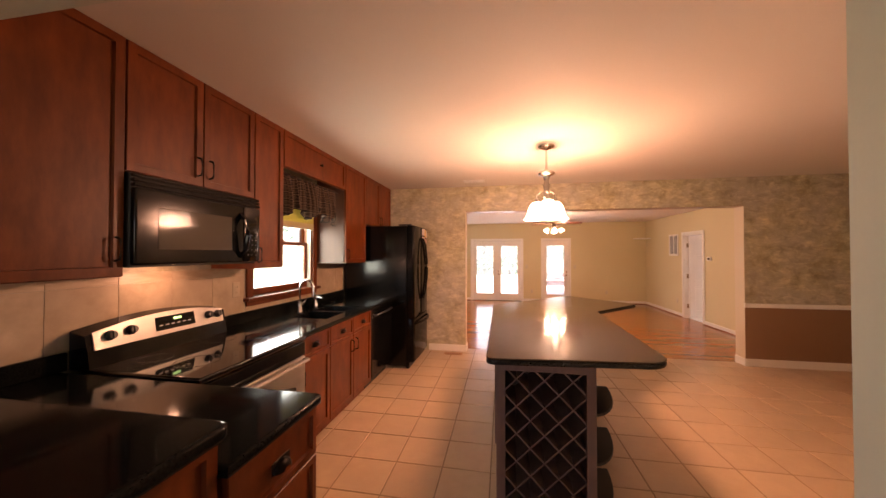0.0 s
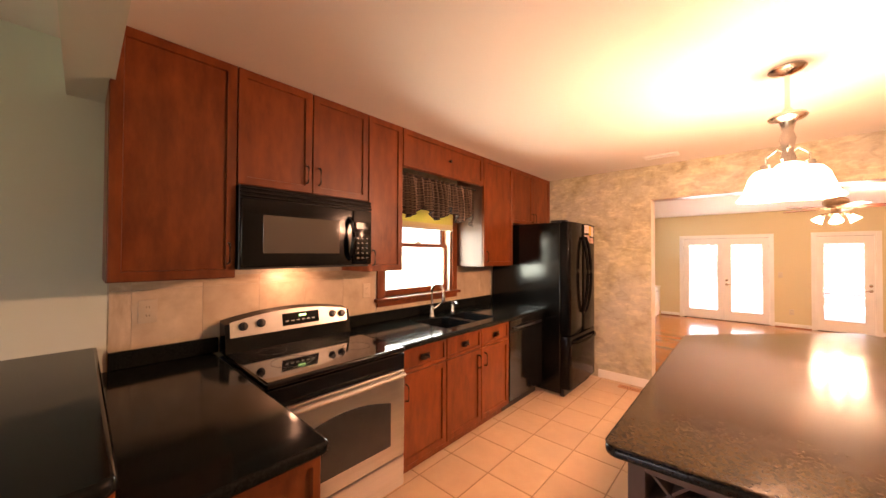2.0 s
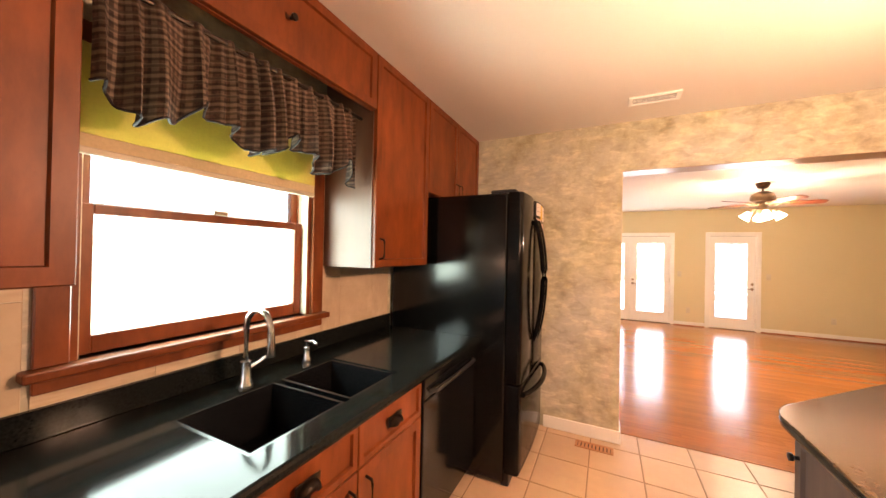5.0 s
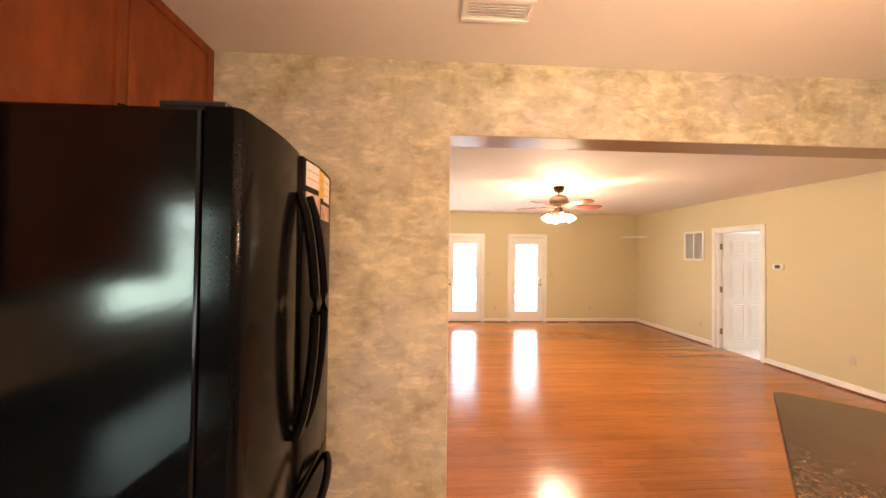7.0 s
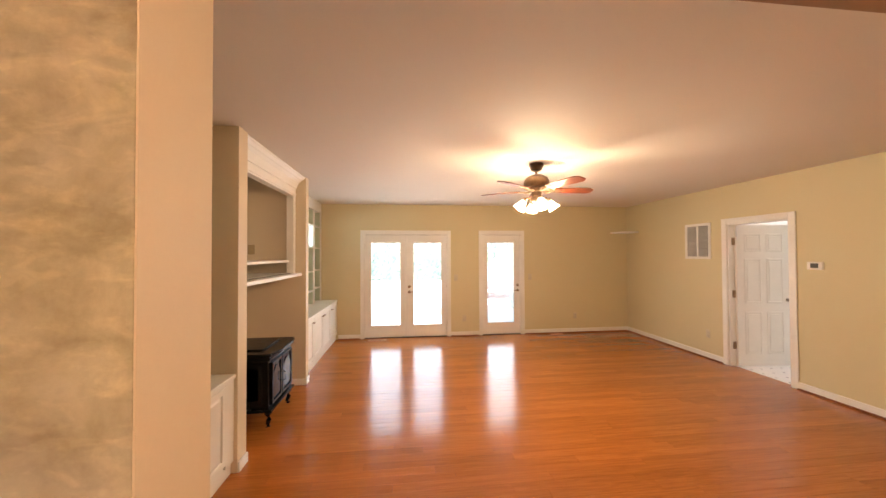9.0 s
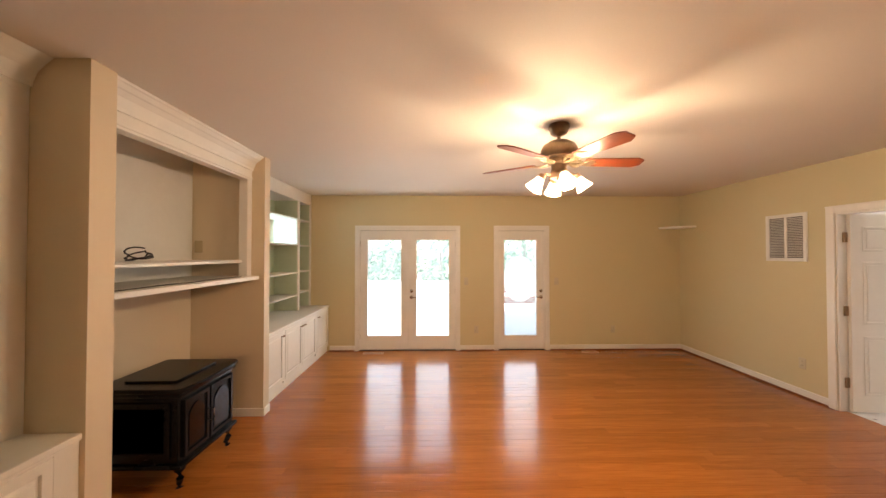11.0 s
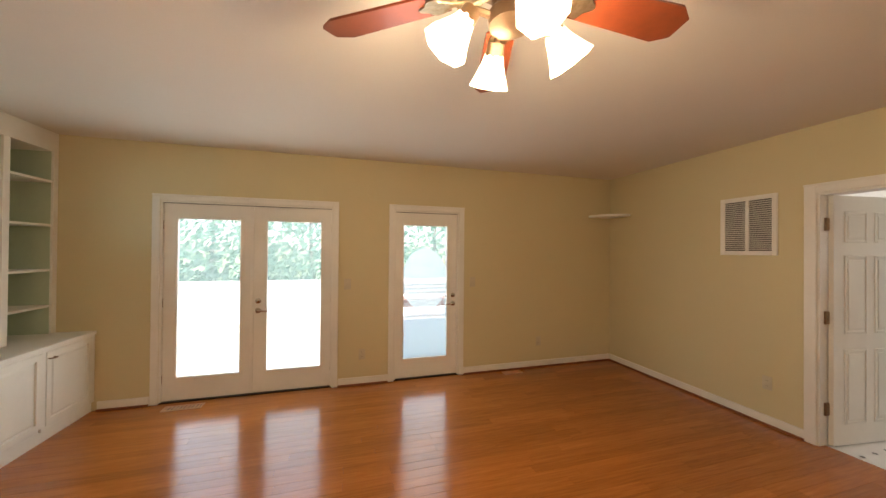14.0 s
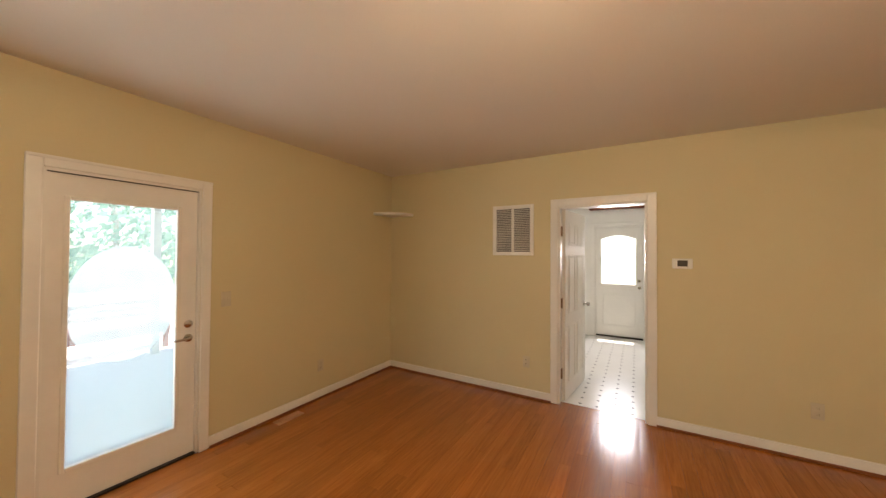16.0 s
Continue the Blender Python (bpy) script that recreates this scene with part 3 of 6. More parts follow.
# family room
BW0, BW1, BZ0, BZ1 = 8.84, 9.73, 1.675, 2.03
wall("wall_family_west", [(WX - 0.15, WX, YK1, BW0, 0, CEIL_F), (WX - 0.15, WX, BW1, YN, 0, CEIL_F), (WX - 0.15, WX, BW0, BW1, 0, BZ0), (WX - 0.15, WX, BW0, BW1, BZ1, CEIL_F)], TAN_LIGHT, "light tan wall behind the built-in shelves")
FX0, FX1, DX0, DX1, DH = -0.715, 0.832, 1.497, 2.262, 1.925
wall("wall_family_north", [(WX - 0.15, FX0, YN, YN + 0.16, 0, CEIL_F), (FX1, DX0, YN, YN + 0.16, 0, CEIL_F), (DX1, XE + 0.14, YN, YN + 0.16, 0, CEIL_F), (FX0, FX1, YN, YN + 0.16, DH, CEIL_F), (DX0, DX1, YN, YN + 0.16, DH, CEIL_F)], TAN, "tan painted wall with two glazed doors")
RY0, RY1, RH = 7.385, 8.135, 1.94
wall("wall_family_east", [(XE, XE + 0.14, YK1, RY0, 0, CEIL_F), (XE, XE + 0.14, RY1, YN, 0, CEIL_F), (XE, XE + 0.14, RY0, RY1, RH, CEIL_F)], TAN, "tan painted wall with a laundry doorway")
# laundry
LX1, LY0, LY1, LZ = 7.72, 6.7, 8.75, 2.42
LDY0, LDY1 = 7.36, 8.13
wall("wall_laundry_north", [(XE + 0.14, LX1 + 0.14, LY1, LY1 + 0.12, 0, LZ)], WHITE, "white painted laundry wall")
wall("wall_laundry_south", [(XE + 0.14, LX1 + 0.14, LY0 - 0.12, LY0, 0, LZ)], WHITE, "white painted laundry wall")
wall("wall_laundry_east", [(LX1, LX1 + 0.14, LY0, LDY0, 0, LZ), (LX1, LX1 + 0.14, LDY1, LY1, 0, LZ), (LX1, LX1 + 0.14, LDY0, LDY1, 1.98, LZ)], WHITE, "white laundry wall with an outside door")
for nm, b, mt, lb in (("ceiling_kitchen", (-2.06, XKE + 0.12, 0.0, YK1 - 0.01, CEIL, CEIL + 0.1), CEILING, "smooth painted kitchen ceiling"),
                      ("ceiling_entry", (-2.06, 3.12, -3.65, 0.0, CEIL, CEIL + 0.1), CEILING, "plain ceiling of the entry room"),
                      ("ceiling_family", (WX - 0.15, XE + 0.14, YK1 - 0.01, YN + 0.16, CEIL_F, CEIL_F + 0.1), CEILING, "painted family room ceiling"),
                      ("ceiling_laundry", (XE + 0.14, LX1 + 0.14, LY0 - 0.12, LY1 + 0.12, LZ, LZ + 0.1), WHITE, "white laundry ceiling")):
    structure(nm, B(*b), mt, lb, "ceiling")
FLOOR_K = structure("floor_kitchen", B(-2.06, XKE + 0.12, 0.07, YK1, -0.12, -0.004), GROUT, "square beige ceramic tile floor", "floor")
structure("floor_entry", B(-2.06, 3.12, -3.65, 0.07, -0.12, 0.0), OAK_REST, "plain wooden floor of the entry room", "floor")
FLOOR_F = structure("floor_family", B(WX - 0.15, XE + 0.07, YK1, YN + 0.16, -0.12, -0.004), OAK_SUB, "glossy orange oak strip floor", "floor")
FLOOR_L = structure("floor_laundry", B(XE + 0.07, LX1 + 0.14, LY0 - 0.12, LY1 + 0.12, -0.12, 0.0), MOSAIC, "white mosaic floor with black dots", "floor")


def run(name, pts, z0, z1, t, material, label, category="trim"):
    """Trim along straight stretches: (axis, at, from, to, way)."""
    bm = bmesh.new()
    for axis, at, a, b, way in pts:
        lo, hi = sorted((at, at + way * t))
        if axis == "x":
            box(bm, lo, hi, a, b, z0, z1, 0.004)
        else:
            box(bm, a, b, lo, hi, z0, z1, 0.004)
    return structure(name, bm, material, label, category)


run("baseboard_family", [("y", YN, -1.17, -0.78, -1), ("y", YN, 0.897, 1.432, -1), ("y", YN, 2.327, XE, -1), ("x", XE, 8.20, YN - 0.016, -1), ("x", XE, YK1, 7.32, -1)], 0.0, 0.085, 0.016, WHITE, "white painted baseboard", "baseboard")
run("shoe_mould_family", [("y", YN - 0.016, -1.17, -0.78, -1), ("y", YN - 0.016, 0.897, 1.432, -1), ("y", YN - 0.016, 2.327, XE - 0.016, -1), ("x", XE - 0.016, 8.20, YN - 0.03, -1), ("x", XE - 0.016, YK1, 7.32, -1)], 0.0, 0.02, 0.014, SHOE, "stained oak shoe moulding", "baseboard")
run("baseboard_kitchen", [("y", YK0, -0.9, OX0, -1), ("y", YK0, OX1, XKE, -1), ("x", OX0, YK0 - 0.015, YK1, 1), ("x", OX1, YK0 - 0.015, YK1, -1)], 0.0, 0.10, 0.015, WHITE, "white baseboard along the sponged wall", "baseboard")
run("chair_rail", [("y", YK0, OX1 - 0.01, XKE, -1)], 0.785, 0.84, 0.022, WHITE, "white chair rail over the brown dado")


def casing(name, way, at, u0, u1, h, w, label, floor=0.0):
    m = facing(way, at)
    bm = bmesh.new()
    for a in ((u0 - w, u0, floor, h + w), (u1, u1 + w, floor, h + w), (u0, u1, h, h + w)):
        box(bm, a[0], a[1], 0.0, 0.018, a[2], a[3], 0.004)
    box(bm, u0 - w, u1 + w, 0.016, 0.024, h + w - 0.018, h + w, 0.003)
    # jamb lining
    box(bm, u0 - 0.001, u0 + 0.015, -0.158, 0.0, floor, h), box(bm, u1 - 0.015, u1 + 0.001, -0.158, 0.0, floor, h), box(bm, u0 + 0.015, u1 - 0.015, -0.158, 0.0, h - 0.015, h + 0.001)
    return structure(name, put(bm, m), WHITE, label, "trim")


casing("trim_french_doors", "-y", YN, FX0, FX1, DH, 0.062, "white casing round the french doors")
casing("trim_side_door", "-y", YN, DX0, DX1, DH, 0.064, "white casing round the single glazed door")
casing("trim_laundry_door", "-x", XE, RY0, RY1, RH, 0.072, "white casing round the laundry doorway")


def glazed_door(name, x0, x1, gx0, gx1, gz0, gz1, knob_u, hinge_u, label, sub=0.03):
    """A white door with one tall pane, set in the wall, facing the room."""
    m = facing("-y", YN + sub)
    t = thing(name, (0.5 * (x0 + x1), YN + sub, 0.01), label, "door", kind="structure")
    z0, z1 = 0.012, DH - 0.018
    bm = union([(a[0], a[1], -0.042, 0.0, a[2], a[3]) for a in ((x0, gx0, z0, z1), (gx1, x1, z0, z1), (gx0, gx1, z0, gz0), (gx0, gx1, gz1, z1))])
    part("leaf", put(bm, m), WHITE, t)
    fr = bmesh.new()
    for a in ((gx0 - 0.018, gx0 + 0.008, gz0 - 0.018, gz1 + 0.018), (gx1 - 0.008, gx1 + 0.018, gz0 - 0.018, gz1 + 0.018), (gx0 + 0.008, gx1 - 0.008, gz0 - 0.018, gz0 + 0.008), (gx0 + 0.008, gx1 - 0.008, gz1 - 0.008, gz1 + 0.018)):
        box(fr, a[0], a[1], 0.0, 0.009, a[2], a[3], 0.004)
    part("glass_bead", put(fr, m), WHITE, t)
    pane = part("pane", put(B(gx0, gx1, -0.024, -0.018, gz0, gz1), m), GLASS, t, "clear glass pane")
    pane.visible_shadow = False
    if knob_u is not None:
        part("deadbolt", put(put(lathe([(0, 0), (0.028, 0), (0.028, 0.008), (0.02, 0.014), (0, 0.016)], 0, 0, 16), Matrix.Translation((knob_u, 0, 0.945)) @ Matrix.Rotation(radians(-90), 4, "X")), m), CHROME, t, "satin nickel deadbolt", True)
        hb = put(lathe([(0, 0), (0.028, 0), (0.028, 0.008), (0.012, 0.012), (0.011, 0.04), (0, 0.042)], 0, 0, 16), Matrix.Translation((knob_u, 0, 0.845)) @ Matrix.Rotation(radians(-90), 4, "X"))
        way = 1 if knob_u < 0.5 * (x0 + x1) else -1
        add(hb, tube([(knob_u, 0.035, 0.845), (knob_u + way * 0.05, 0.042, 0.845), (knob_u + way * 0.10, 0.036, 0.84)], [0.011, 0.009, 0.007], 8))
        part("lever_handle", put(hb, m), CHROME, t, "satin nickel lever handle", True)
    for hz in (0.22, 0.95, 1.70):
        part("hinge", put(B(hinge_u - 0.007, hinge_u + 0.007, 0.0, 0.014, hz - 0.045, hz + 0.045, 0.004), m), ANTIQUE, t)
    return t


glazed_door("french_door", FX0 + 0.017, 0.055, -0.59, -0.045, 0.225, 1.765, None, FX0 + 0.010, "white french door leaf with one tall pane")
glazed_door("french_door", 0.061, FX1 - 0.017, 0.19, 0.72, 0.225, 1.765, 0.115, FX1 - 0.010, "white french door leaf with nickel lever and deadbolt")
glazed_door("side_door", DX0 + 0.017, DX1 - 0.017, 1.60, 2.13, 0.225, 1.765, 2.20, DX0 + 0.010, "white glazed door with brushed lever")
structure("trim_astragal", B(0.042, 0.074, YN + 0.018, YN + 0.0295, 0.015, DH - 0.02, 0.003), WHITE, "white strip over the joint of the french doors", "trim")
structure("trim_weatherstrip", joined(B(FX0 + 0.016, FX1 - 0.016, YN + 0.012, YN + 0.028, DH - 0.0185, DH - 0.0152), B(DX0 + 0.016, DX1 - 0.016, YN + 0.012, YN + 0.028, DH - 0.0185, DH - 0.0152)), DARK, "dark gap strips over the glazed doors", "trim")
structure("threshold", joined(B(FX0, FX1, YN, YN + 0.16, 0.0, 0.011), B(DX0, DX1, YN, YN + 0.16, 0.0, 0.011)), BRONZE, "dark metal door thresholds", "threshold")

# ---- kitchen: wall cabinets ----
XU, ZU, UD = -1.555, 1.397, 0.345
G1 = "cherry kitchen wall cabinets"
cabinet("wall_cabinet", "+x", XU, UD, 0.20, 0.692, ZU, CEIL, [("door", 0.20, 0.692, ZU, CEIL, ("bar", 0.655, 1.53))], "tall cherry wall cabinet with one shaker door", G1)
cabinet("wall_cabinet", "+x", XU, UD, 0.694, 1.535, 1.905, CEIL, [("door", 0.694, 1.115, 1.905, CEIL, ("bar", 1.075, 2.02)), ("door", 1.115, 1.535, 1.905, CEIL, ("bar", 1.155, 2.02))], "cherry wall cabinet with two doors above the microwave", G1)
cabinet("wall_cabinet", "+x", XU, UD, 1.537, 1.862, ZU, CEIL, [("door", 1.537, 1.862, ZU, CEIL, ("bar", 1.575, 1.50))], "narrow cherry wall cabinet beside the window", G1)
cabinet("window_bridge_panel", "+x", XU, 0.02, 1.864, 2.963, 2.235, CEIL, [("panel", 1.864, 2.963, 2.235, CEIL, ("knob", 2.42, 2.38))], "cherry bridge panel over the kitchen window", G1, category="cabinet panel")
dcab = cabinet("wall_cabinet", "+x", XU, UD, 2.965, 3.545, ZU, CEIL, [("door", 2.965, 3.545, ZU, CEIL, ("bar", 3.01, 1.50))], "cherry wall cabinet between window and refrigerator", G1)
part("side_panel", B(XW + 0.003, XU - 0.002, 2.9605, 2.9655, ZU, CEIL - 0.003), CHERRY_GLOSS, dcab, "varnished cherry side panel")
cabinet("wall_cabinet", "+x", XU, UD, 3.547, 4.528, 1.895, CEIL, [("door", 3.547, 4.04, 1.895, CEIL, ("bar", 4.005, 1.98)), ("door", 4.04, 4.528, 1.895, CEIL, ("bar", 4.075, 1.98))], "short cherry wall cabinet over the refrigerator", G1)


# base cabinets
XB, ZC, ZB = -1.22, 0.93, 0.892
BD = XB - XW - 0.002
G2 = "cherry kitchen base cabinets"
cabinet("base_cabinet", "+x", XB, BD, 1.56, 2.02, 0.0, ZB, [("drawer", 1.56, 2.02, 0.72, ZB, ("cup", 1.79, 0.80)), ("door", 1.56, 2.02, 0.10, 0.72, ("bar", 1.61, 0.60))], "cherry base cabinet with one drawer and one door", G2, toe=0.10)
cabinet("sink_cabinet", "+x", XB, BD, 2.022, 2.91, 0.0, 0.71, [("drawer", 2.022, 2.466, 0.72, ZB, ("cup", 2.244, 0.80)), ("drawer", 2.466, 2.91, 0.72, ZB, ("cup", 2.69, 0.80)), ("door", 2.022, 2.466, 0.10, 0.72, ("bar", 2.42, 0.62)), ("door", 2.466, 2.91, 0.10, 0.72, ("bar", 2.51, 0.62))], "cherry sink cabinet with two doors and two drawer fronts", G2, toe=0.10)
PX = -0.53
cabinet("peninsula_cabinet", "+x", PX, 0.62, 0.205, 0.655, 0.0, ZB, [("drawer", 0.205, 0.655, 0.70, ZB, ("cup", 0.43, 0.79)), ("drawer", 0.205, 0.655, 0.41, 0.70, ("cup", 0.43, 0.56)), ("drawer", 0.205, 0.655, 0.10, 0.41, ("cup", 0.43, 0.27))], "cherry drawer cabinet at the end of the peninsula", G2, toe=0.10)
cabinet("peninsula_corner_cabinet", "+x", PX - 0.625, 0.72, 0.225, 0.655, 0.0, ZB, [], "plain cherry corner cabinet under the peninsula counter", G2, toe=0.10)

# counters
ct = thing("countertop", (-1.5, 2.6, ZB), "polished black granite countertop with sink cut-out", "countertop")
SX0, SX1, SY0, SY1 = -1.70, -1.29, 2.12, 2.84
CF = XB + 0.035
bm = union([(*a, ZB, ZC) for a in ((XW, CF, 1.55, SY0), (XW, CF, SY1, 3.615), (XW, SX0, SY0, SY1), (SX1, CF, SY0, SY1))])
add(bm, tube([(CF, 1.55, ZB + 0.019), (CF, 3.615, ZB + 0.019)], 0.019, 12))
part("slab", bm, GRANITE, ct)
part("backsplash_strip", B(XW, XW + 0.022, 1.55, 3.615, ZC, 1.02, 0.003), GRANITE, ct)
ct = thing("peninsula_countertop", (-1.2, 0.43, ZB), "polished black granite peninsula countertop", "countertop")
part("slab", slab(rounded([(XW, 0.192), (PX + 0.035, 0.192), (PX + 0.035, 0.682), (XW, 0.682)], [0, 0, 0.03, 0]), ZB, ZC, 0.012, 3), GRANITE, ct, smooth=True)
part("backsplash_strip", B(XW, XW + 0.022, 0.225, 0.70, ZC, 1.02, 0.003), GRANITE, ct)
bar = thing("breakfast_bar", (-1.2, -0.02, 0), "raised black granite bar on a cherry knee wall", "counter")
part("bar_top", slab(rounded([(XW + 0.002, -0.26), (-0.47, -0.26), (-0.47, 0.188), (XW + 0.002, 0.188)], [0, 0.03, 0.04, 0]), 1.02, 1.062, 0.014, 3), GRANITE, bar, smooth=True)
part("knee_wall", B(XW + 0.002, -0.54, -0.05, 0.185, 0, 1.018, 0.004), CHERRY, bar)
part("end_panel", put(shaker(-0.05, 0.185, 0.10, 1.01, 0.05), facing("+x", -0.54)), CHERRY, bar)

# splash tiles
SPL = thing("backsplash", (XW, 2.0, 1.02), "beige stone tile backsplash with thin joints", "backsplash", kind="structure")

# window in the kitchen
WOODT = CHERRY
kw = thing("window_kitchen", (XW, 2.41, KZ0), "double-hung kitchen window in stained wood", "window", kind="structure")
m = facing("+x", XW)
bm = bmesh.new()
for a in ((KW0 - 0.075, KW0, KZ0, KZ1 + 0.07), (KW1, KW1 + 0.075, KZ0, KZ1 + 0.07), (KW0, KW1, KZ1, KZ1 + 0.07)):
    box(bm, a[0], a[1], 0.0, 0.02, a[2], a[3], 0.004)
for a in ((KW0 - 0.001, KW0 + 0.02), (KW1 - 0.02, KW1 + 0.001)):
    box(bm, a[0], a[1], -0.155, 0.0, KZ0, KZ1)
box(bm, KW0 + 0.02, KW1 - 0.02, -0.155, 0.0, KZ1 - 0.02, KZ1)
part("window_frame", put(bm, m), WOODT, kw)
for a in ((KW0 + 0.02, KW0 + 0.024), (KW1 - 0.024, KW1 - 0.02)):
    part("jamb_track", put(B(a[0], a[1], -0.155, -0.085, KZ0, KZ1 - 0.02), m), WHITE, kw, "white jamb track")
    part("jamb_track", put(B(a[0], a[1], -0.045, -0.004, KZ0, KZ1 - 0.02), m), ALMOND, kw, "pale jamb track")
part("window_sill", put(B(KW0 - 0.10, KW1 + 0.10, -0.155, 0.055, KZ0 - 0.03, KZ0, 0.006, 2), m), WOODT, kw)
part("apron", put(B(KW0 - 0.075, KW1 + 0.075, 0.0, 0.018, KZ0 - 0.075, KZ0 - 0.03, 0.003), m), WOODT, kw)
for nm, z0, z1, d in (("lower_sash", KZ0 + 0.001, 1.63, -0.065), ("upper_sash", 1.60, KZ1 - 0.021, -0.10)):
    bm = bmesh.new()
    a, b, w = KW0 + 0.021, KW1 - 0.021, 0.045
    for q in ((a, a + w, z0, z1), (b - w, b, z0, z1), (a + w, b - w, z0, z0 + (0.06 if "lower" in nm else 0.035)), (a + w, b - w, z1 - 0.035, z1)):
        box(bm, q[0], q[1], d - 0.017, d + 0.017, q[2], q[3], 0.003)
    s = part(nm, put(bm, m), WOODT, kw)
    p = part("pane", put(B(a + w, b - w, d - 0.003, d + 0.003, z0 + 0.03, z1 - 0.03), m), GLASS, s, "clear glass pane")
    p.visible_shadow = False
part("sash_lock", put(B(2.38, 2.44, -0.062, -0.03, 1.63, 1.65, 0.004), m), ANTIQUE, kw)

# valance
val = thing("valance", (-1.62, 2.41, 2.2), "brown plaid scalloped valance on a rod", "valance")
bm = bmesh.new()
NU, NV = 150, 14
rows = []
for i in range(NU + 1):
    s = i / NU
    y = 1.90 + s * 1.0
    ph = s * 2 * math.pi
    # three hanging tails with swags between
    k = abs(((s * 3.0 + 0.15) % 1) - 0.5) * 2
    zb = 1.99 - 0.15 * (1 - k) ** 0.6 - 0.10 * max(0.0, (s - 0.93) / 0.07) + 0.012 * math.sin(ph * 9)
    fold = 0.034 * math.sin(ph * 13 + 1.8 * math.sin(ph * 2)) + 0.013 * math.sin(ph * 23 + 2 * math.sin(ph * 3))
    col = []
    for j in range(NV + 1):
        v = j / NV
        z = 2.215 + (zb - 2.215) * v
        col.append(bm.verts.new((-1.63 + fold * (0.35 + 0.9 * v) + 0.03 * math.sin(v * 2.6) * (1 - k), y, z)))
    rows.append(col)
for a, b in zip(rows, rows[1:]):
    for j in range(NV):
        bm.faces.new((a[j], b[j], b[j + 1], a[j + 1]))
edge_ = [c[-1].co.copy() for c in rows]
bmesh.ops.solidify(bm, geom=bm.faces[:], thickness=0.003)
part("cloth", bm, CLOTH, val, smooth=True)
part("binding", tube(edge_, 0.004, 6), BINDING, val, "dark binding along the scalloped hem", True)
part("rod", tube([(-1.63, 1.875, 2.20), (-1.63, 2.95, 2.20)], 0.009), BRONZE, val)
rb = thing("roller_blind", (XW + 0.03, 2.41, 1.9), "yellow fabric roller blind pulled half up", "blind")
part("fabric", B(-1.885, -1.882, KW0 + 0.0, KW1 - 0.0, 1.84, 2.17), BLIND, rb)
part("hem", B(-1.887, -1.880, KW0 + 0.0, KW1 - 0.0, 1.785, 1.84, 0.002), HEM, rb, "beige hem band")
part("hem_bar", B(-1.892, -1.876, KW0, KW1, 1.775, 1.80, 0.005), ALMOND, rb)

# ---- stove, microwave, dishwasher, refrigerator ----
RX = -1.13
st = thing("electric_range", (-1.5, 1.12, 0), "stainless and black freestanding electric range", "stove")
Y0, Y1 = 0.70, 1.535
part("body", B(XW + 0.03, RX - 0.03, Y0 + 0.004, Y1 - 0.004, 0.05, 0.905, 0.004), BLACK_PLASTIC, st)
part("cooktop", B(XW + 0.12, RX + 0.015, Y0, Y1, 0.905, 0.938, 0.012, 3), BLACK_GLASS, st, "black glass cooktop", True)
for bx, by, br in ((-1.36, 0.92, 0.105), (-1.36, 1.33, 0.085), (-1.63, 0.92, 0.08), (-1.63, 1.33, 0.10)):
    ring = lathe([(br - 0.003, 0.9382), (br - 0.003, 0.9388), (br + 0.003, 0.9388), (br + 0.003, 0.9382)], bx, by, 40)
    part("burner_ring", ring, RING, st)
prof = [(XW + 0.02, 0.93), (XW + 0.15, 0.93), (XW + 0.135, 1.02), (XW + 0.115, 1.10), (XW + 0.02, 1.12)]


def extrude_y(profile, y0, y1, n=1, rise=None):
    b = bmesh.new()
    cols = []
    for i in range(n + 1):
        s = i / n
        up = rise(s) if rise else 0
        cols.append([b.verts.new((x, y0 + (y1 - y0) * s, z + (up if z > 1.05 else 0))) for x, z in profile])
    k = len(profile)
    for a, c in zip(cols, cols[1:]):
        for j in range(k):
            b.faces.new((a[j], a[(j + 1) % k], c[(j + 1) % k], c[j]))
    b.faces.new(cols[0]), b.faces.new(cols[-1][::-1])
    return b


arch = lambda s: 0.045 * (1 - (2 * s - 1) ** 2)
part("backguard", extrude_y(prof, Y0 + 0.005, Y1 - 0.005, 16, arch), BLACK_GLOSS, st)
pan = part("control_panel", extrude_y([(XW + 0.136, 1.025), (XW + 0.142, 1.025), (XW + 0.123, 1.112), (XW + 0.117, 1.112)], Y0 + 0.03, Y1 - 0.03, 16, arch), STEEL, st, "brushed steel control panel")
tilt = Matrix.Rotation(radians(78), 4, "Y")
for ky in (0.80, 0.90, 1.385, 1.46):
    kb = lathe([(0, 0), (0.026, 0), (0.026, 0.006), (0.021, 0.010), (0.019, 0.028), (0, 0.030)], 0, 0, 18)
    box(kb, -0.019, 0.019, -0.004, 0.004, 0.02, 0.034)
    put(kb, Matrix.Translation((XW + 0.133, ky, 1.075 + arch((ky - Y0) / (Y1 - Y0)) * 0.5)) @ tilt)
    part("knob", kb, BLACK_PLASTIC, pan, smooth=True)
db = B(-0.04, 0.04, 1.03, 1.28, 0, 0.004)
part("display", put(db, Matrix.Translation((XW + 0.132, 0, 1.09)) @ tilt), BLACK_GLASS, pan)
part("clock", put(B(-0.026, -0.012, 1.14, 1.19, 0.004, 0.005), Matrix.Translation((XW + 0.132, 0, 1.09)) @ tilt), LED, pan)
for i in range(6):
    part("button", put(B(0.008, 0.014, 1.05 + i * 0.036, 1.07 + i * 0.036, 0.004, 0.0052), Matrix.Translation((XW + 0.132, 0, 1.09)) @ tilt), GRILLE_GREY, pan)
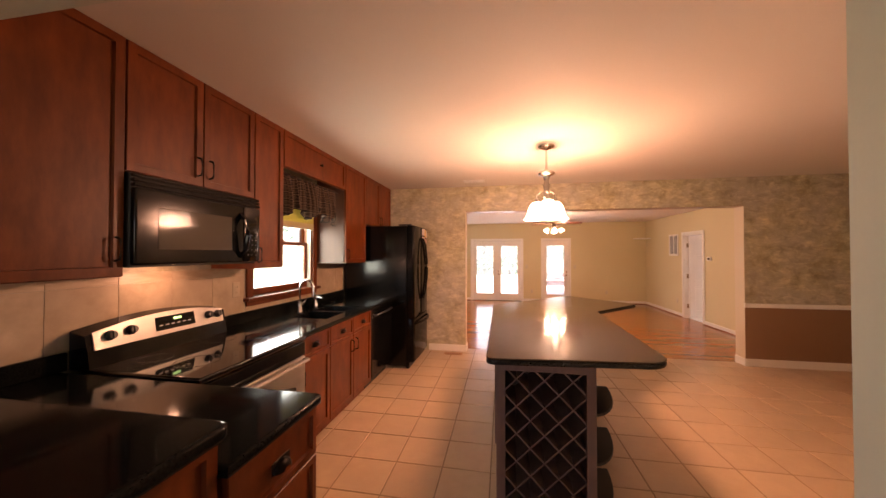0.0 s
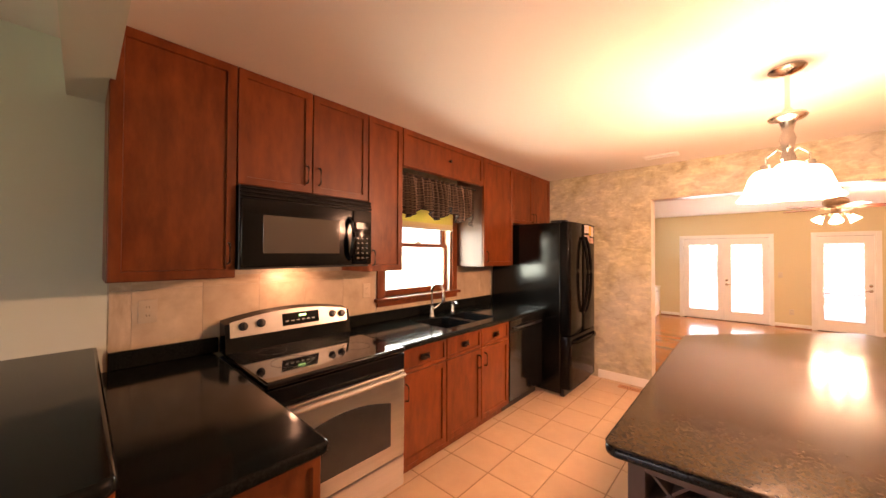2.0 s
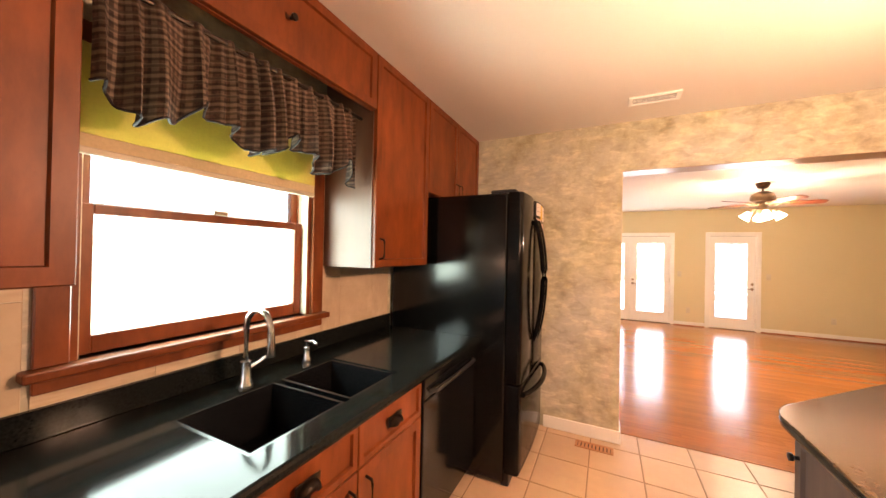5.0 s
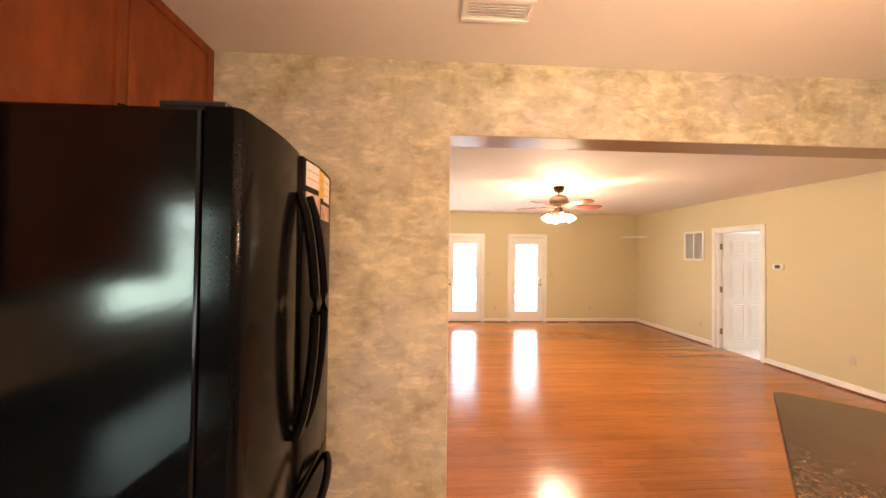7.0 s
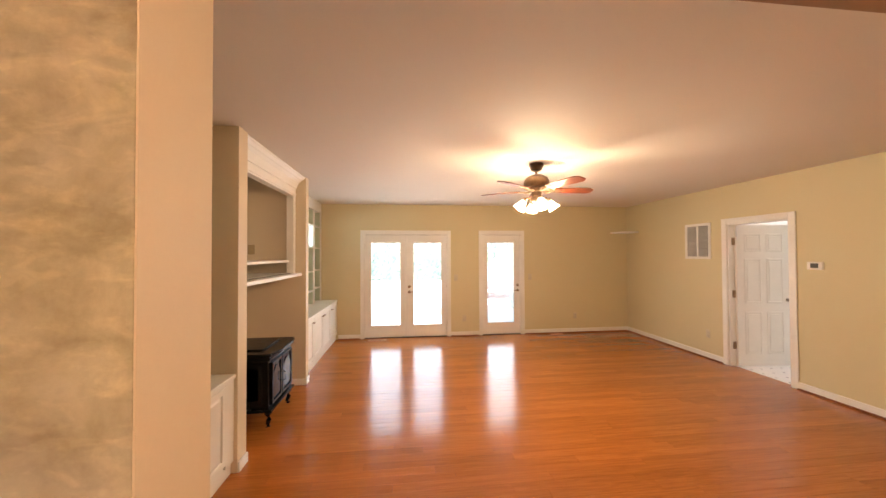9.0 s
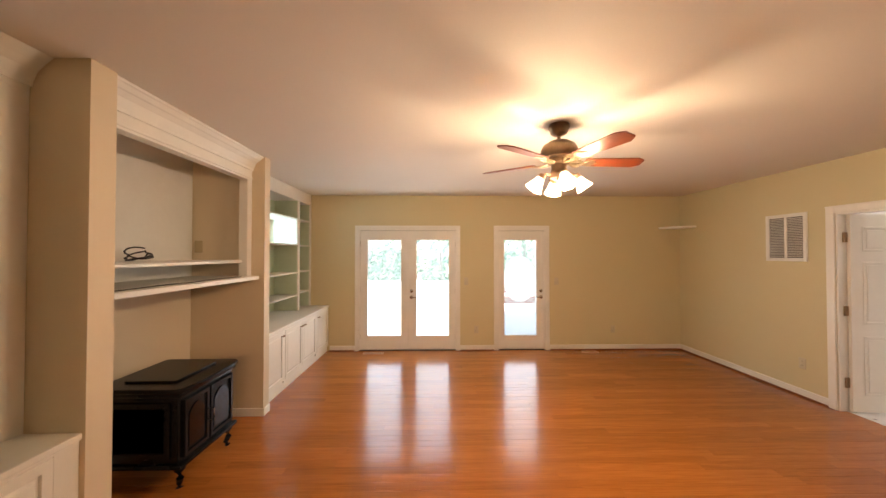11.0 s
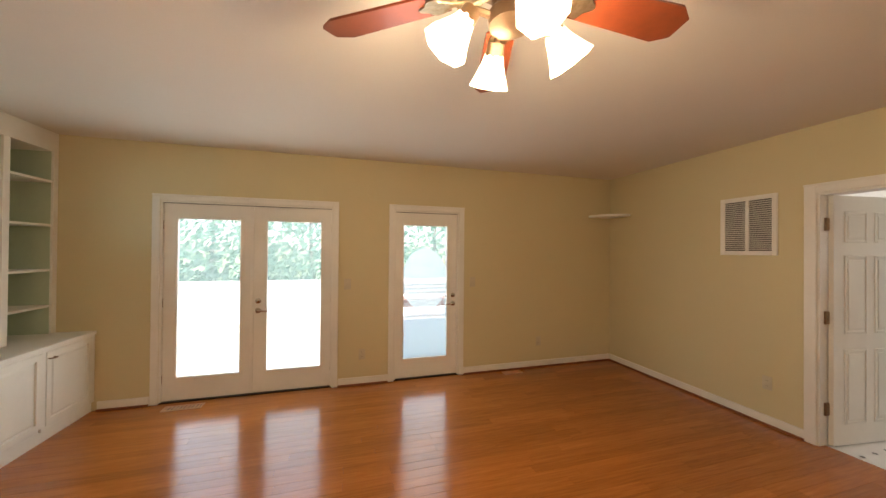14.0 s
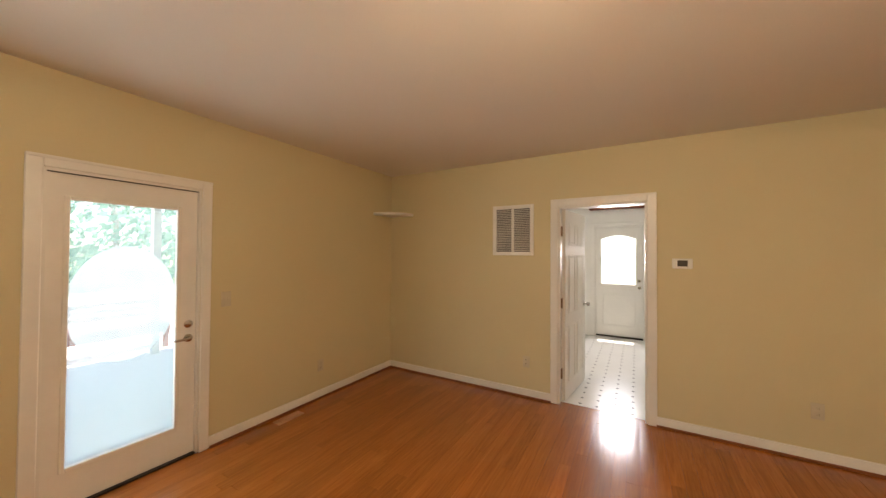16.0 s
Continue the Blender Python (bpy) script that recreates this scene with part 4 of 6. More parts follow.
dr = part("oven_door", joined(B(RX - 0.03, RX + 0.012, Y0 + 0.006, Y1 - 0.006, 0.265, 0.80, 0.010, 2)), STEEL, st, "brushed steel oven door", True)
win = bmesh.new()
oy = []
for i in range(17):
    s = i / 16
    oy.append((Y0 + 0.12 + s * (Y1 - Y0 - 0.24), 0.62 + 0.055 * math.sin(math.pi * s)))
vs = [win.verts.new((RX + 0.0135, Y0 + 0.12, 0.36))] + [win.verts.new((RX + 0.0135, y, z)) for y, z in oy] + [win.verts.new((RX + 0.0135, Y1 - 0.12, 0.36))]
f = win.faces.new(vs)
ex = bmesh.ops.extrude_face_region(win, geom=[f])
bmesh.ops.translate(win, verts=[v for v in ex["geom"] if isinstance(v, bmesh.types.BMVert)], vec=(0.003, 0, 0))
part("oven_window", win, OVEN_GLASS, dr, "dark oven window")
part("top_trim", B(RX - 0.03, RX + 0.010, Y0 + 0.006, Y1 - 0.006, 0.803, 0.90, 0.006, 2), BLACK_GLOSS, st, "black vent trim", True)
hp = [(RX + 0.01, Y0 + 0.03, 0.775), (RX + 0.055, Y0 + 0.045, 0.785), (RX + 0.066, Y0 + 0.2, 0.79), (RX + 0.07, 1.117, 0.79), (RX + 0.066, Y1 - 0.2, 0.79), (RX + 0.055, Y1 - 0.045, 0.785), (RX + 0.01, Y1 - 0.03, 0.775)]
part("handle", tube(hp, 0.014, 10), STEEL, dr, "steel bow handle", True)
part("storage_drawer", B(RX - 0.03, RX + 0.010, Y0 + 0.006, Y1 - 0.006, 0.075, 0.258, 0.010, 2), STEEL, st, "brushed steel drawer", True)

mw = thing("microwave", (-1.68, 1.115, 1.44), "black over-range microwave with curved handle", "microwave")
MX, M0, M1, MZ0, MZ1 = -1.49, 0.70, 1.532, 1.44, 1.903
part("body", B(XW + 0.003, MX - 0.03, M0, M1, MZ0, MZ1, 0.004), BLACK_PLASTIC, mw)
door = part("door", B(MX - 0.03, MX + 0.004, M0, M1 - 0.155, MZ0 + 0.012, MZ1 - 0.075, 0.010, 3), BLACK_GLOSS, mw, smooth=True)
part("window", B(MX + 0.004, MX + 0.006, M0 + 0.11, M1 - 0.255, MZ0 + 0.09, MZ1 - 0.16, 0.002), MW_GLASS, door, "grey meshed window")
part("control_panel", B(MX - 0.03, MX + 0.002, M1 - 0.150, M1, MZ0 + 0.012, MZ1 - 0.075, 0.008, 2), BLACK_GLOSS, mw, smooth=True)
part("top_grille", joined(*[B(MX - 0.03, MX + 0.006 - 0.004 * i, M0, M1, MZ1 - 0.07 + 0.023 * i, MZ1 - 0.052 + 0.023 * i, 0.005) for i in range(3)]), BLACK_GLOSS, mw)
part("handle", tube([(MX, M1 - 0.185, MZ0 + 0.05), (MX + 0.04, M1 - 0.18, MZ0 + 0.09), (MX + 0.055, M1 - 0.175, MZ0 + 0.19), (MX + 0.04, M1 - 0.18, MZ0 + 0.29), (MX, M1 - 0.185, MZ0 + 0.33)], [0.014, 0.017, 0.018, 0.017, 0.014], 10), BLACK_GLOSS, door, smooth=True)
for r in range(5):
    for c in range(3):
        part("button", B(MX + 0.002, MX + 0.0035, M1 - 0.125 + c * 0.036, M1 - 0.101 + c * 0.036, MZ0 + 0.05 + r * 0.034, MZ0 + 0.070 + r * 0.034), BLACK_GLOSS, mw)
        part("legend", B(MX + 0.0035, MX + 0.0038, M1 - 0.119 + c * 0.036, M1 - 0.107 + c * 0.036, MZ0 + 0.058 + r * 0.034, MZ0 + 0.062 + r * 0.034), INK, mw)
part("clock_display", B(MX + 0.002, MX + 0.004, M1 - 0.125, M1 - 0.03, MZ0 + 0.26, MZ0 + 0.305), BLACK_GLASS, mw)

dw = thing("dishwasher", (-1.5, 3.26, 0), "black built-in dishwasher with recessed bar handle", "dishwasher")
part("body", B(XW + 0.05, XB - 0.01, 2.914, 3.606, 0.10, ZB - 0.004), BLACK_PLASTIC, dw)
d = part("door", B(XB - 0.01, XB + 0.025, 2.918, 3.602, 0.115, 0.775, 0.008, 2), BLACK_GLOSS, dw, smooth=True)
part("control_strip", B(XB - 0.01, XB + 0.028, 2.918, 3.602, 0.78, ZB - 0.006, 0.008, 2), BLACK_GLOSS, dw, smooth=True)
part("handle", tube([(XB + 0.02, 2.98, 0.81), (XB + 0.05, 3.0, 0.81), (XB + 0.055, 3.26, 0.81), (XB + 0.05, 3.52, 0.81), (XB + 0.02, 3.54, 0.81)], 0.011, 8), BLACK_PLASTIC, d, smooth=True)
part("toe_kick", B(XB - 0.08, XB - 0.06, 2.918, 3.602, 0.0, 0.10), BLACK_PLASTIC, dw)

fr = thing("refrigerator", (-1.4, 4.0, 0), "black bottom-freezer refrigerator with french doors", "refrigerator")
F0, F1, FXb, FXf, FT = 3.62, 4.42, -1.0, -0.905, 1.875
part("body", B(XW + 0.03, FXb, F0, F1, 0.03, FT, 0.010, 2), FRIDGE_SIDE, fr, smooth=True)


def bowed(y0, y1, z0, z1, x0, x1, bow, n=10):
    """A leaf with a front that bows outward and rounded sides."""
    prof = [(x0, y0), (x1 - 0.02, y0), (x1 - 0.004, y0 + 0.012)]
    prof += [(x1 + bow * math.sin(math.pi * i / n), y0 + 0.02 + (y1 - y0 - 0.04) * i / n) for i in range(n + 1)]
    prof += [(x1 - 0.004, y1 - 0.012), (x1 - 0.02, y1), (x0, y1)]
    return slab(prof, z0, z1, 0.006, 2)


mid = 0.5 * (F0 + F1)
dl = part("door", bowed(F0 + 0.002, mid - 0.003, 0.66, FT + 0.005, FXb + 0.006, FXf, 0.012), BLACK_FRIDGE, fr, smooth=True)
d2 = part("door", bowed(mid + 0.003, F1 - 0.002, 0.66, FT + 0.005, FXb + 0.006, FXf, 0.012), BLACK_FRIDGE, fr, smooth=True)
fz = part("freezer_drawer", bowed(F0 + 0.002, F1 - 0.002, 0.09, 0.65, FXb + 0.006, FXf, 0.012), BLACK_FRIDGE, fr, smooth=True)
for lf, hy in ((dl, mid - 0.05), (d2, mid + 0.05)):
    hp = [(FXf + 0.012 + 0.062 * math.sin(math.pi * i / 12) ** 0.7, hy, 0.87 + 0.86 * i / 12) for i in range(13)]
    part("handle", tube(hp, 0.017, 10), BLACK_FRIDGE, lf, "curved black handle", True)
hp = [(FXf + 0.012 + 0.062 * math.sin(math.pi * i / 12) ** 0.7, F0 + 0.06 + (F1 - F0 - 0.12) * i / 12, 0.585) for i in range(13)]
part("handle", tube(hp, 0.017, 10), BLACK_FRIDGE, fz, "curved black handle", True)
part("hinge_cover", B(FXb - 0.12, FXb + 0.05, F0 + 0.02, F0 + 0.10, FT + 0.005, FT + 0.025, 0.006), BLACK_PLASTIC, fr)
part("hinge_cover", B(FXb - 0.12, FXb + 0.05, F1 - 0.10, F1 - 0.02, FT + 0.005, FT + 0.025, 0.006), BLACK_PLASTIC, fr)
part("toe_grille", B(FXb - 0.02, FXb + 0.03, F0 + 0.02, F1 - 0.02, 0.0, 0.085, 0.004), BLACK_PLASTIC, fr)


def note(y0, y1, z0, z1, material, label, lines=0):
    """A sheet of paper that lies on the bowed right-hand door."""
    a, L = mid + 0.023, F1 - mid - 0.045

    def strip(ya, yb, za, zb, lift):
        bm = bmesh.new()
        n = 5
        cols = [[bm.verts.new((FXf + 0.012 * math.sin(math.pi * max(0, min(1, (ya + (yb - ya) * i / n - a) / L))) + lift + d, ya + (yb - ya) * i / n, z)) for z in (za, zb) for d in (0, 0.0006)] for i in range(n + 1)]
        for p, q in zip(cols, cols[1:]):
            for c, d in ((0, 1), (1, 3), (3, 2), (2, 0)):
                bm.faces.new((p[c], p[d], q[d], q[c]))
        return bm

    t = thing("paper_note", (FXf, 0.5 * (y0 + y1), z0), label, "paper", "papers on the refrigerator")
    sheet = part("sheet", strip(y0, y1, z0, z1, 0.0012), material, t)
    for i in range(lines):
        z = z1 - (z1 - z0) * (i + 1) / (lines + 1)
        part("print_line", strip(y0 + 0.012, y1 - 0.015 - 0.02 * (i % 3 == 2), z - 0.0015, z + 0.0015, 0.0020), INK, sheet)


note(4.06, 4.19, 1.775, 1.868, PAPER_WHITE, "pinkish printed sheet stuck on the refrigerator door", 2)
note(4.18, 4.25, 1.75, 1.862, PAPER_YELLOW, "yellow paper note stuck on the refrigerator door", 2)
note(4.245, 4.35, 1.742, 1.858, PAPER_WHITE, "white printed sheet stuck on the refrigerator door", 3)
note(4.06, 4.20, 1.665, 1.752, PAPER_PHOTO, "red and green colour print on the refrigerator door")
note(4.21, 4.35, 1.66, 1.725, PAPER_PHOTO, "small white and red card on the refrigerator door")

# sink and taps
sk = thing("sink", (-1.5, 2.48, 0.72), "black composite double-bowl undermount sink", "sink")
for y0, y1, dz in ((SY0 + 0.006, 2.50, 0.20), (2.53, SY1 - 0.006, 0.18)):
    x0, x1, zt, zb = SX0 + 0.006, SX1 - 0.006, 0.925, ZC - dz
    w = 0.012
    bm = union([(x0, x1, y0, y1, zb - 0.012, zb)] + [(*a, zb, zt) for a in ((x0, x0 + w, y0, y1), (x1 - w, x1, y0, y1), (x0 + w, x1 - w, y0, y0 + w), (x0 + w, x1 - w, y1 - w, y1))])
    part("bowl", bm, SINK, sk)
    part("drain", lathe([(0, zb + 0.002), (0.035, zb + 0.002), (0.04, zb + 0.004), (0.045, zb)], 0.5 * (x0 + x1), 0.5 * (y0 + y1), 18), CHROME, sk, "chrome drain", True)
tap = thing("faucet", (-1.745, 2.41, ZC), "brushed nickel pull-down kitchen faucet", "faucet")
part("base", lathe([(0, ZC), (0.030, ZC), (0.030, ZC + 0.008), (0.022, ZC + 0.02), (0.020, ZC + 0.10), (0, ZC + 0.10)], -1.745, 2.41, 18), CHROME, tap, smooth=True)
sp = [(-1.745, 2.41, ZC + 0.09)] + [(-1.745 + 0.075 * (1 - math.cos(a)), 2.41, ZC + 0.235 + 0.08 * math.sin(a)) for a in [math.pi * i / 10 for i in range(11)]]
part("spout", tube(sp, 0.012, 10), CHROME, tap, smooth=True)
part("spray_head", lathe([(0, 1.165), (0.012, 1.165), (0.014, 1.14), (0.018, 1.08), (0.015, 1.07), (0, 1.07)], -1.595, 2.41, 14), CHROME, tap, smooth=True)
part("lever", tube([(-1.745, 2.43, ZC + 0.07), (-1.745, 2.48, ZC + 0.085), (-1.75, 2.53, ZC + 0.11)], [0.008, 0.007, 0.005], 8), CHROME, tap, smooth=True)
sd = thing("soap_dispenser", (-1.77, 2.74, ZC), "brushed nickel soap dispenser by the sink", "soap dispenser")
part("base", lathe([(0, ZC), (0.022, ZC), (0.022, ZC + 0.02), (0.016, ZC + 0.03), (0.016, ZC + 0.07), (0.008, ZC + 0.075), (0.008, ZC + 0.10), (0, ZC + 0.10)], -1.77, 2.74, 14), CHROME, sd, smooth=True)
part("nozzle", tube([(-1.78, 2.74, ZC + 0.10), (-1.73, 2.74, ZC + 0.105), (-1.70, 2.74, ZC + 0.095)], 0.007, 8), CHROME, sd, smooth=True)

# ---- island ----
isl = thing("kitchen_island", (0.6, 2.6, 0), "mauve-brown wooden island with wine rack", "kitchen island")
part("base_cabinet", slab([(0.20, 1.86), (0.74, 1.86), (0.74, 3.02), (1.20, 3.46), (0.86, 3.82), (0.20, 3.19)], 0.10, ZB), ISLE_WOOD, isl)
part("toe_kick", slab([(0.26, 1.90), (0.68, 1.90), (0.68, 3.04), (1.10, 3.46), (0.85, 3.72), (0.26, 3.15)], 0.0, 0.10), BLACK_PLASTIC, isl)
RK0, RK1 = 0.20, 0.74
rack = part("wine_rack", joined(B(RK0, RK0 + 0.05, 1.34, 1.38, 0, ZB, 0.002), B(RK1 - 0.05, RK1, 1.34, 1.38, 0, ZB, 0.002), B(RK0 + 0.05, RK1 - 0.05, 1.34, 1.38, ZB - 0.05, ZB, 0.002), B(RK0 + 0.05, RK1 - 0.05, 1.34, 1.38, 0, 0.08, 0.002),
                                B(RK0 + 0.004, RK0 + 0.02, 1.38, 1.86, 0, ZB), B(RK1 - 0.02, RK1 - 0.004, 1.38, 1.86, 0, ZB)), ISLE_WOOD, isl)
# near-black sheet stands in for the shade behind the lattice
part("rack_shade", B(RK0 + 0.02, RK1 - 0.02, 1.66, 1.67, 0.0, ZB), DARK, rack)


def lattice(x0, x1, z0, z1, y0, y1, step, t, sign):
    bm = bmesh.new()
    n = int((x1 - x0 + z1 - z0) / step) + 1
    for i in range(1, n):
        c = i * step
        # the line u + v = c (or u - v) clipped to the frame
        pts = []
        for u in (0, x1 - x0):
            v = c - u
            if 0 <= v <= z1 - z0:
                pts.append((u, v))
        for v in (0, z1 - z0):
            u = c - v
            if 0 < u < x1 - x0:
                pts.append((u, v))
        if len(pts) < 2:
            continue
        pts.sort()
        (ua, va), (ub, vb) = pts[0], pts[-1]
        if sign < 0:
            ua, ub = x1 - x0 - ua, x1 - x0 - ub
        L = math.hypot(ub - ua, vb - va)
        if L < 0.03:
            continue
        t_ = bmesh.new()
        box(t_, -L / 2, L / 2, y0, y1, -t / 2, t / 2)
        yield put(t_, Matrix.Translation((x0 + (ua + ub) / 2, 0, z0 + (va + vb) / 2)) @ Matrix.Rotation(-math.atan2(vb - va, ub - ua), 4, "Y"))


for sgn, ya in ((1, 1.352), (-1, 1.362)):
    for bb in lattice(RK0 + 0.05, RK1 - 0.05, 0.08, ZB - 0.05, ya, ya + 0.28, 0.155, 0.008, sgn):
        part("lattice_slat", bb, ISLE_WOOD, rack)
for z in (0.02, 0.30, 0.58):
    part("side_shelf", slab([(RK1, 1.40)] + [(RK1 + 0.20 * math.sin(math.pi / 2 * i / 8), 1.86 - 0.44 * math.cos(math.pi / 2 * i / 8)) for i in range(9)] + [(RK1, 1.86)], z, z + 0.018, 0.004, 1), BLACK_PLASTIC, isl, "dark rounded side shelf")
part("bracket", B(0.74, 0.98, 2.35, 2.39, 0.60, ZB, 0.004), CHERRY, isl)
for a, b in ((1.88, 2.32), (2.33, 2.77), (2.78, 3.16)):
    df = part("door", put(shaker(a, b, 0.12, ZB - 0.01, 0.055), facing("-x", 0.20)), ISLE_WOOD, isl)
    part("handle", put(knob(b - 0.03, 0.80), facing("-x", 0.20)), BRONZE, df, "dark round knob", True)
itop = thing("island_countertop", (0.6, 2.6, ZB), "dark brown speckled granite angled island top", "countertop")
ITOP, ITR = [(0.145, 1.26), (0.135, 3.22), (1.12, 4.20), (1.76, 3.55), (1.17, 2.95), (1.13, 1.34)], [0.04, 0.25, 0.05, 0.06, 0.02, 0.14]
part("slab", slab(rounded(ITOP, ITR), ZC - 0.008, ZC, 0.006, 3), ISLE_STONE, itop, smooth=True)
part("edge", slab(rounded(ITOP, ITR), ZB, ZC - 0.0085, 0.010, 3), STONE_EDGE, itop, "dark polished granite edge", True)

# ---- pendant over the island ----
pd = thing("pendant_lamp", (*PEND, CEIL), "nickel pendant with three lit bell shades", "pendant lamp")
px, py = PEND
part("canopy", lathe([(0, CEIL), (0.076, CEIL), (0.078, CEIL - 0.010), (0.066, CEIL - 0.022), (0.03, CEIL - 0.035), (0.012, CEIL - 0.042), (0, CEIL - 0.042)], px, py), CHROME, pd, smooth=True)
part("rod", tube([(px, py, CEIL - 0.04), (px, py, 2.0)], 0.011), CHROME, pd, smooth=True)
part("hub", lathe([(0, 2.325), (0.016, 2.325), (0.026, 2.305), (0.074, 2.290), (0.080, 2.276), (0.070, 2.264), (0.034, 2.250), (0.022, 2.20), (0.034, 2.16), (0.022, 2.10), (0.034, 2.05), (0, 2.0)], px, py), CHROME, pd, smooth=True)
for k in range(3):
    a = radians(30 + 120 * k)
    cx, cy = px + 0.098 * math.cos(a), py + 0.098 * math.sin(a)
    arm = part("arm", tube([(px, py, 2.07), (px + 0.05 * math.cos(a), py + 0.05 * math.sin(a), 2.11), (cx, cy, 2.08), (cx, cy, 2.02)], 0.006), CHROME, pd, smooth=True)
    part("socket", lathe([(0, 2.04), (0.022, 2.04), (0.026, 2.0), (0, 2.0)], cx, cy, 14), CHROME, arm, smooth=True)
    sh = lathe([(0.026, 2.012), (0.050, 2.002), (0.074, 1.968), (0.092, 1.91), (0.106, 1.868), (0.130, 1.842), (0.126, 1.840), (0.101, 1.866), (0.087, 1.91), (0.070, 1.966), (0.047, 1.997), (0.026, 2.006)], cx, cy, 28)
    s = part("shade", sh, SHADE_GLOW, arm, "lit frosted glass bell shade", True)
    s.visible_shadow = False

# ---- ceiling fan ----
fx, fy = FAN
fan = thing("ceiling_fan", (fx, fy, CEIL_F), "bronze ceiling fan with cherry blades and lights", "ceiling fan")
part("canopy", lathe([(0, CEIL_F + 0.035), (0.07, CEIL_F + 0.035), (0.076, CEIL_F + 0.01), (0.066, CEIL_F - 0.004), (0.058, CEIL_F - 0.030), (0.036, CEIL_F - 0.044), (0.015, CEIL_F - 0.050), (0, CEIL_F - 0.050)], fx, fy), ANTIQUE, fan, smooth=True)
part("downrod", tube([(fx, fy, CEIL_F - 0.045), (fx, fy, 2.38)], 0.012), ANTIQUE, fan, smooth=True)
part("motor_housing", lathe([(0, 2.395), (0.03, 2.395), (0.07, 2.382), (0.112, 2.355), (0.128, 2.325), (0.130, 2.285), (0.118, 2.262), (0.085, 2.250), (0.078, 2.225), (0.055, 2.212), (0.050, 2.17), (0.065, 2.15), (0.06, 2.12), (0.02, 2.10), (0, 2.10)], fx, fy, 32), ANTIQUE, fan, smooth=True)
for k in range(5):
    a = radians(0 + 72 * k)
    R = Matrix.Translation((fx, fy, 2.235)) @ Matrix.Rotation(a, 4, "Z") @ Matrix.Rotation(radians(-12), 4, "X")
    bl = slab(rounded([(0.185, -0.050), (0.550, -0.066), (0.603, -0.036), (0.603, 0.036), (0.550, 0.066), (0.185, 0.050)], [0.008, 0.006, 0.006, 0.006, 0.006, 0.008], 3), -0.004, 0.004)
    blade = part("blade", put(bl, R), BLADE, fan)
    iron = slab(rounded([(0.165, -0.012), (0.20, -0.038), (0.235, -0.046), (0.25, -0.02), (0.285, 0.0), (0.25, 0.02), (0.235, 0.046), (0.20, 0.038), (0.165, 0.012)], [0, 0.01, 0.012, 0.008, 0.01, 0.008, 0.012, 0.01, 0], 3), -0.011, -0.0045)
    add(iron, tube([(0.06, 0, -0.012), (0.11, 0, -0.020), (0.175, 0, -0.009)], [0.013, 0.011, 0.009], 8))
    for w in (-1, 1):
        add(iron, tube([(0.075, 0.012 * w, -0.010), (0.105, 0.036 * w, -0.016), (0.140, 0.044 * w, -0.014), (0.158, 0.028 * w, -0.012), (0.140, 0.016 * w, -0.014), (0.170, 0.010 * w, -0.010), (0.205, 0.030 * w, -0.008)], [0.008, 0.008, 0.0075, 0.007, 0.006, 0.006, 0.005], 7))
    part("blade_iron", put(iron, R), IRON_NICKEL, blade, "pale brass scrolled blade bracket", True)
for k in range(4):
    a = radians(-5 + 90 * k)
    c, s_ = math.cos(a), math.sin(a)
    arm = part("light_arm", tube([(fx + 0.05 * c, fy + 0.05 * s_, 2.14), (fx + 0.10 * c, fy + 0.10 * s_, 2.15), (fx + 0.118 * c, fy + 0.118 * s_, 2.12)], 0.011), ANTIQUE, fan, smooth=True)
    M = Matrix.Translation((fx + 0.118 * c, fy + 0.118 * s_, 2.135)) @ Matrix.Rotation(a, 4, "Z") @ Matrix.Rotation(radians(-35), 4, "Y")
    part("socket", put(lathe([(0, 0.01), (0.026, 0.01), (0.03, -0.03), (0, -0.03)], 0, 0, 14), M), ANTIQUE, arm, smooth=True)
    sh = part("shade", put(lathe([(0.03, -0.022), (0.036, -0.045), (0.05, -0.08), (0.066, -0.115), (0.062, -0.115), (0.046, -0.08), (0.032, -0.045), (0.026, -0.025)], 0, 0, 8), M), SHADE_GLOW, arm, "lit frosted glass shade", True)
    sh.visible_shadow = False
fan.location.z -= 0.035

# ---- family room: built-ins ----
PXF = -1.13
wall("wall_pier_south", [(WX, PXF, 6.53, 6.66, 0, CEIL_F)], TAN_LIGHT, "tan pier beside the stove niche")
wall("wall_pier_north", [(WX, PXF, 8.14, 8.24, 0, CEIL_F)], TAN_LIGHT, "tan pier between niche and bookcase")
run("baseboard_niche", [("x", PXF, 8.125, 8.24, 1), ("y", 8.14, WX, PXF, -1), ("x", WX, 6.66, 8.125, 1), ("x", PXF, 6.53, 6.66, 1)], 0.0, 0.075, 0.015, WHITE, "white baseboard in the stove niche", "baseboard")
mt = thing("mantel_cabinet", (-1.5, 7.38, 1.3), "white painted mantel shelves with crown moulding", "mantel")
N0, N1 = 6.662, 8.138
part("mantel_shelf", B(WX + 0.002, -1.175, N0, N1, 1.295, 1.33, 0.004), SHELF_WHITE, mt)
part("upper_shelf", B(WX + 0.002, -1.30, N0, N1 - 0.002, 1.455, 1.48, 0.004), SHELF_WHITE, mt)
part("stile", B(-1.33, -1.25, N1 - 0.075, N1, 1.33, 2.235, 0.004), SHELF_WHITE, mt)
part("fascia", B(-1.33, -1.25, N0, N1, 2.235, CEIL_F - 0.002, 0.003), SHELF_WHITE, mt)
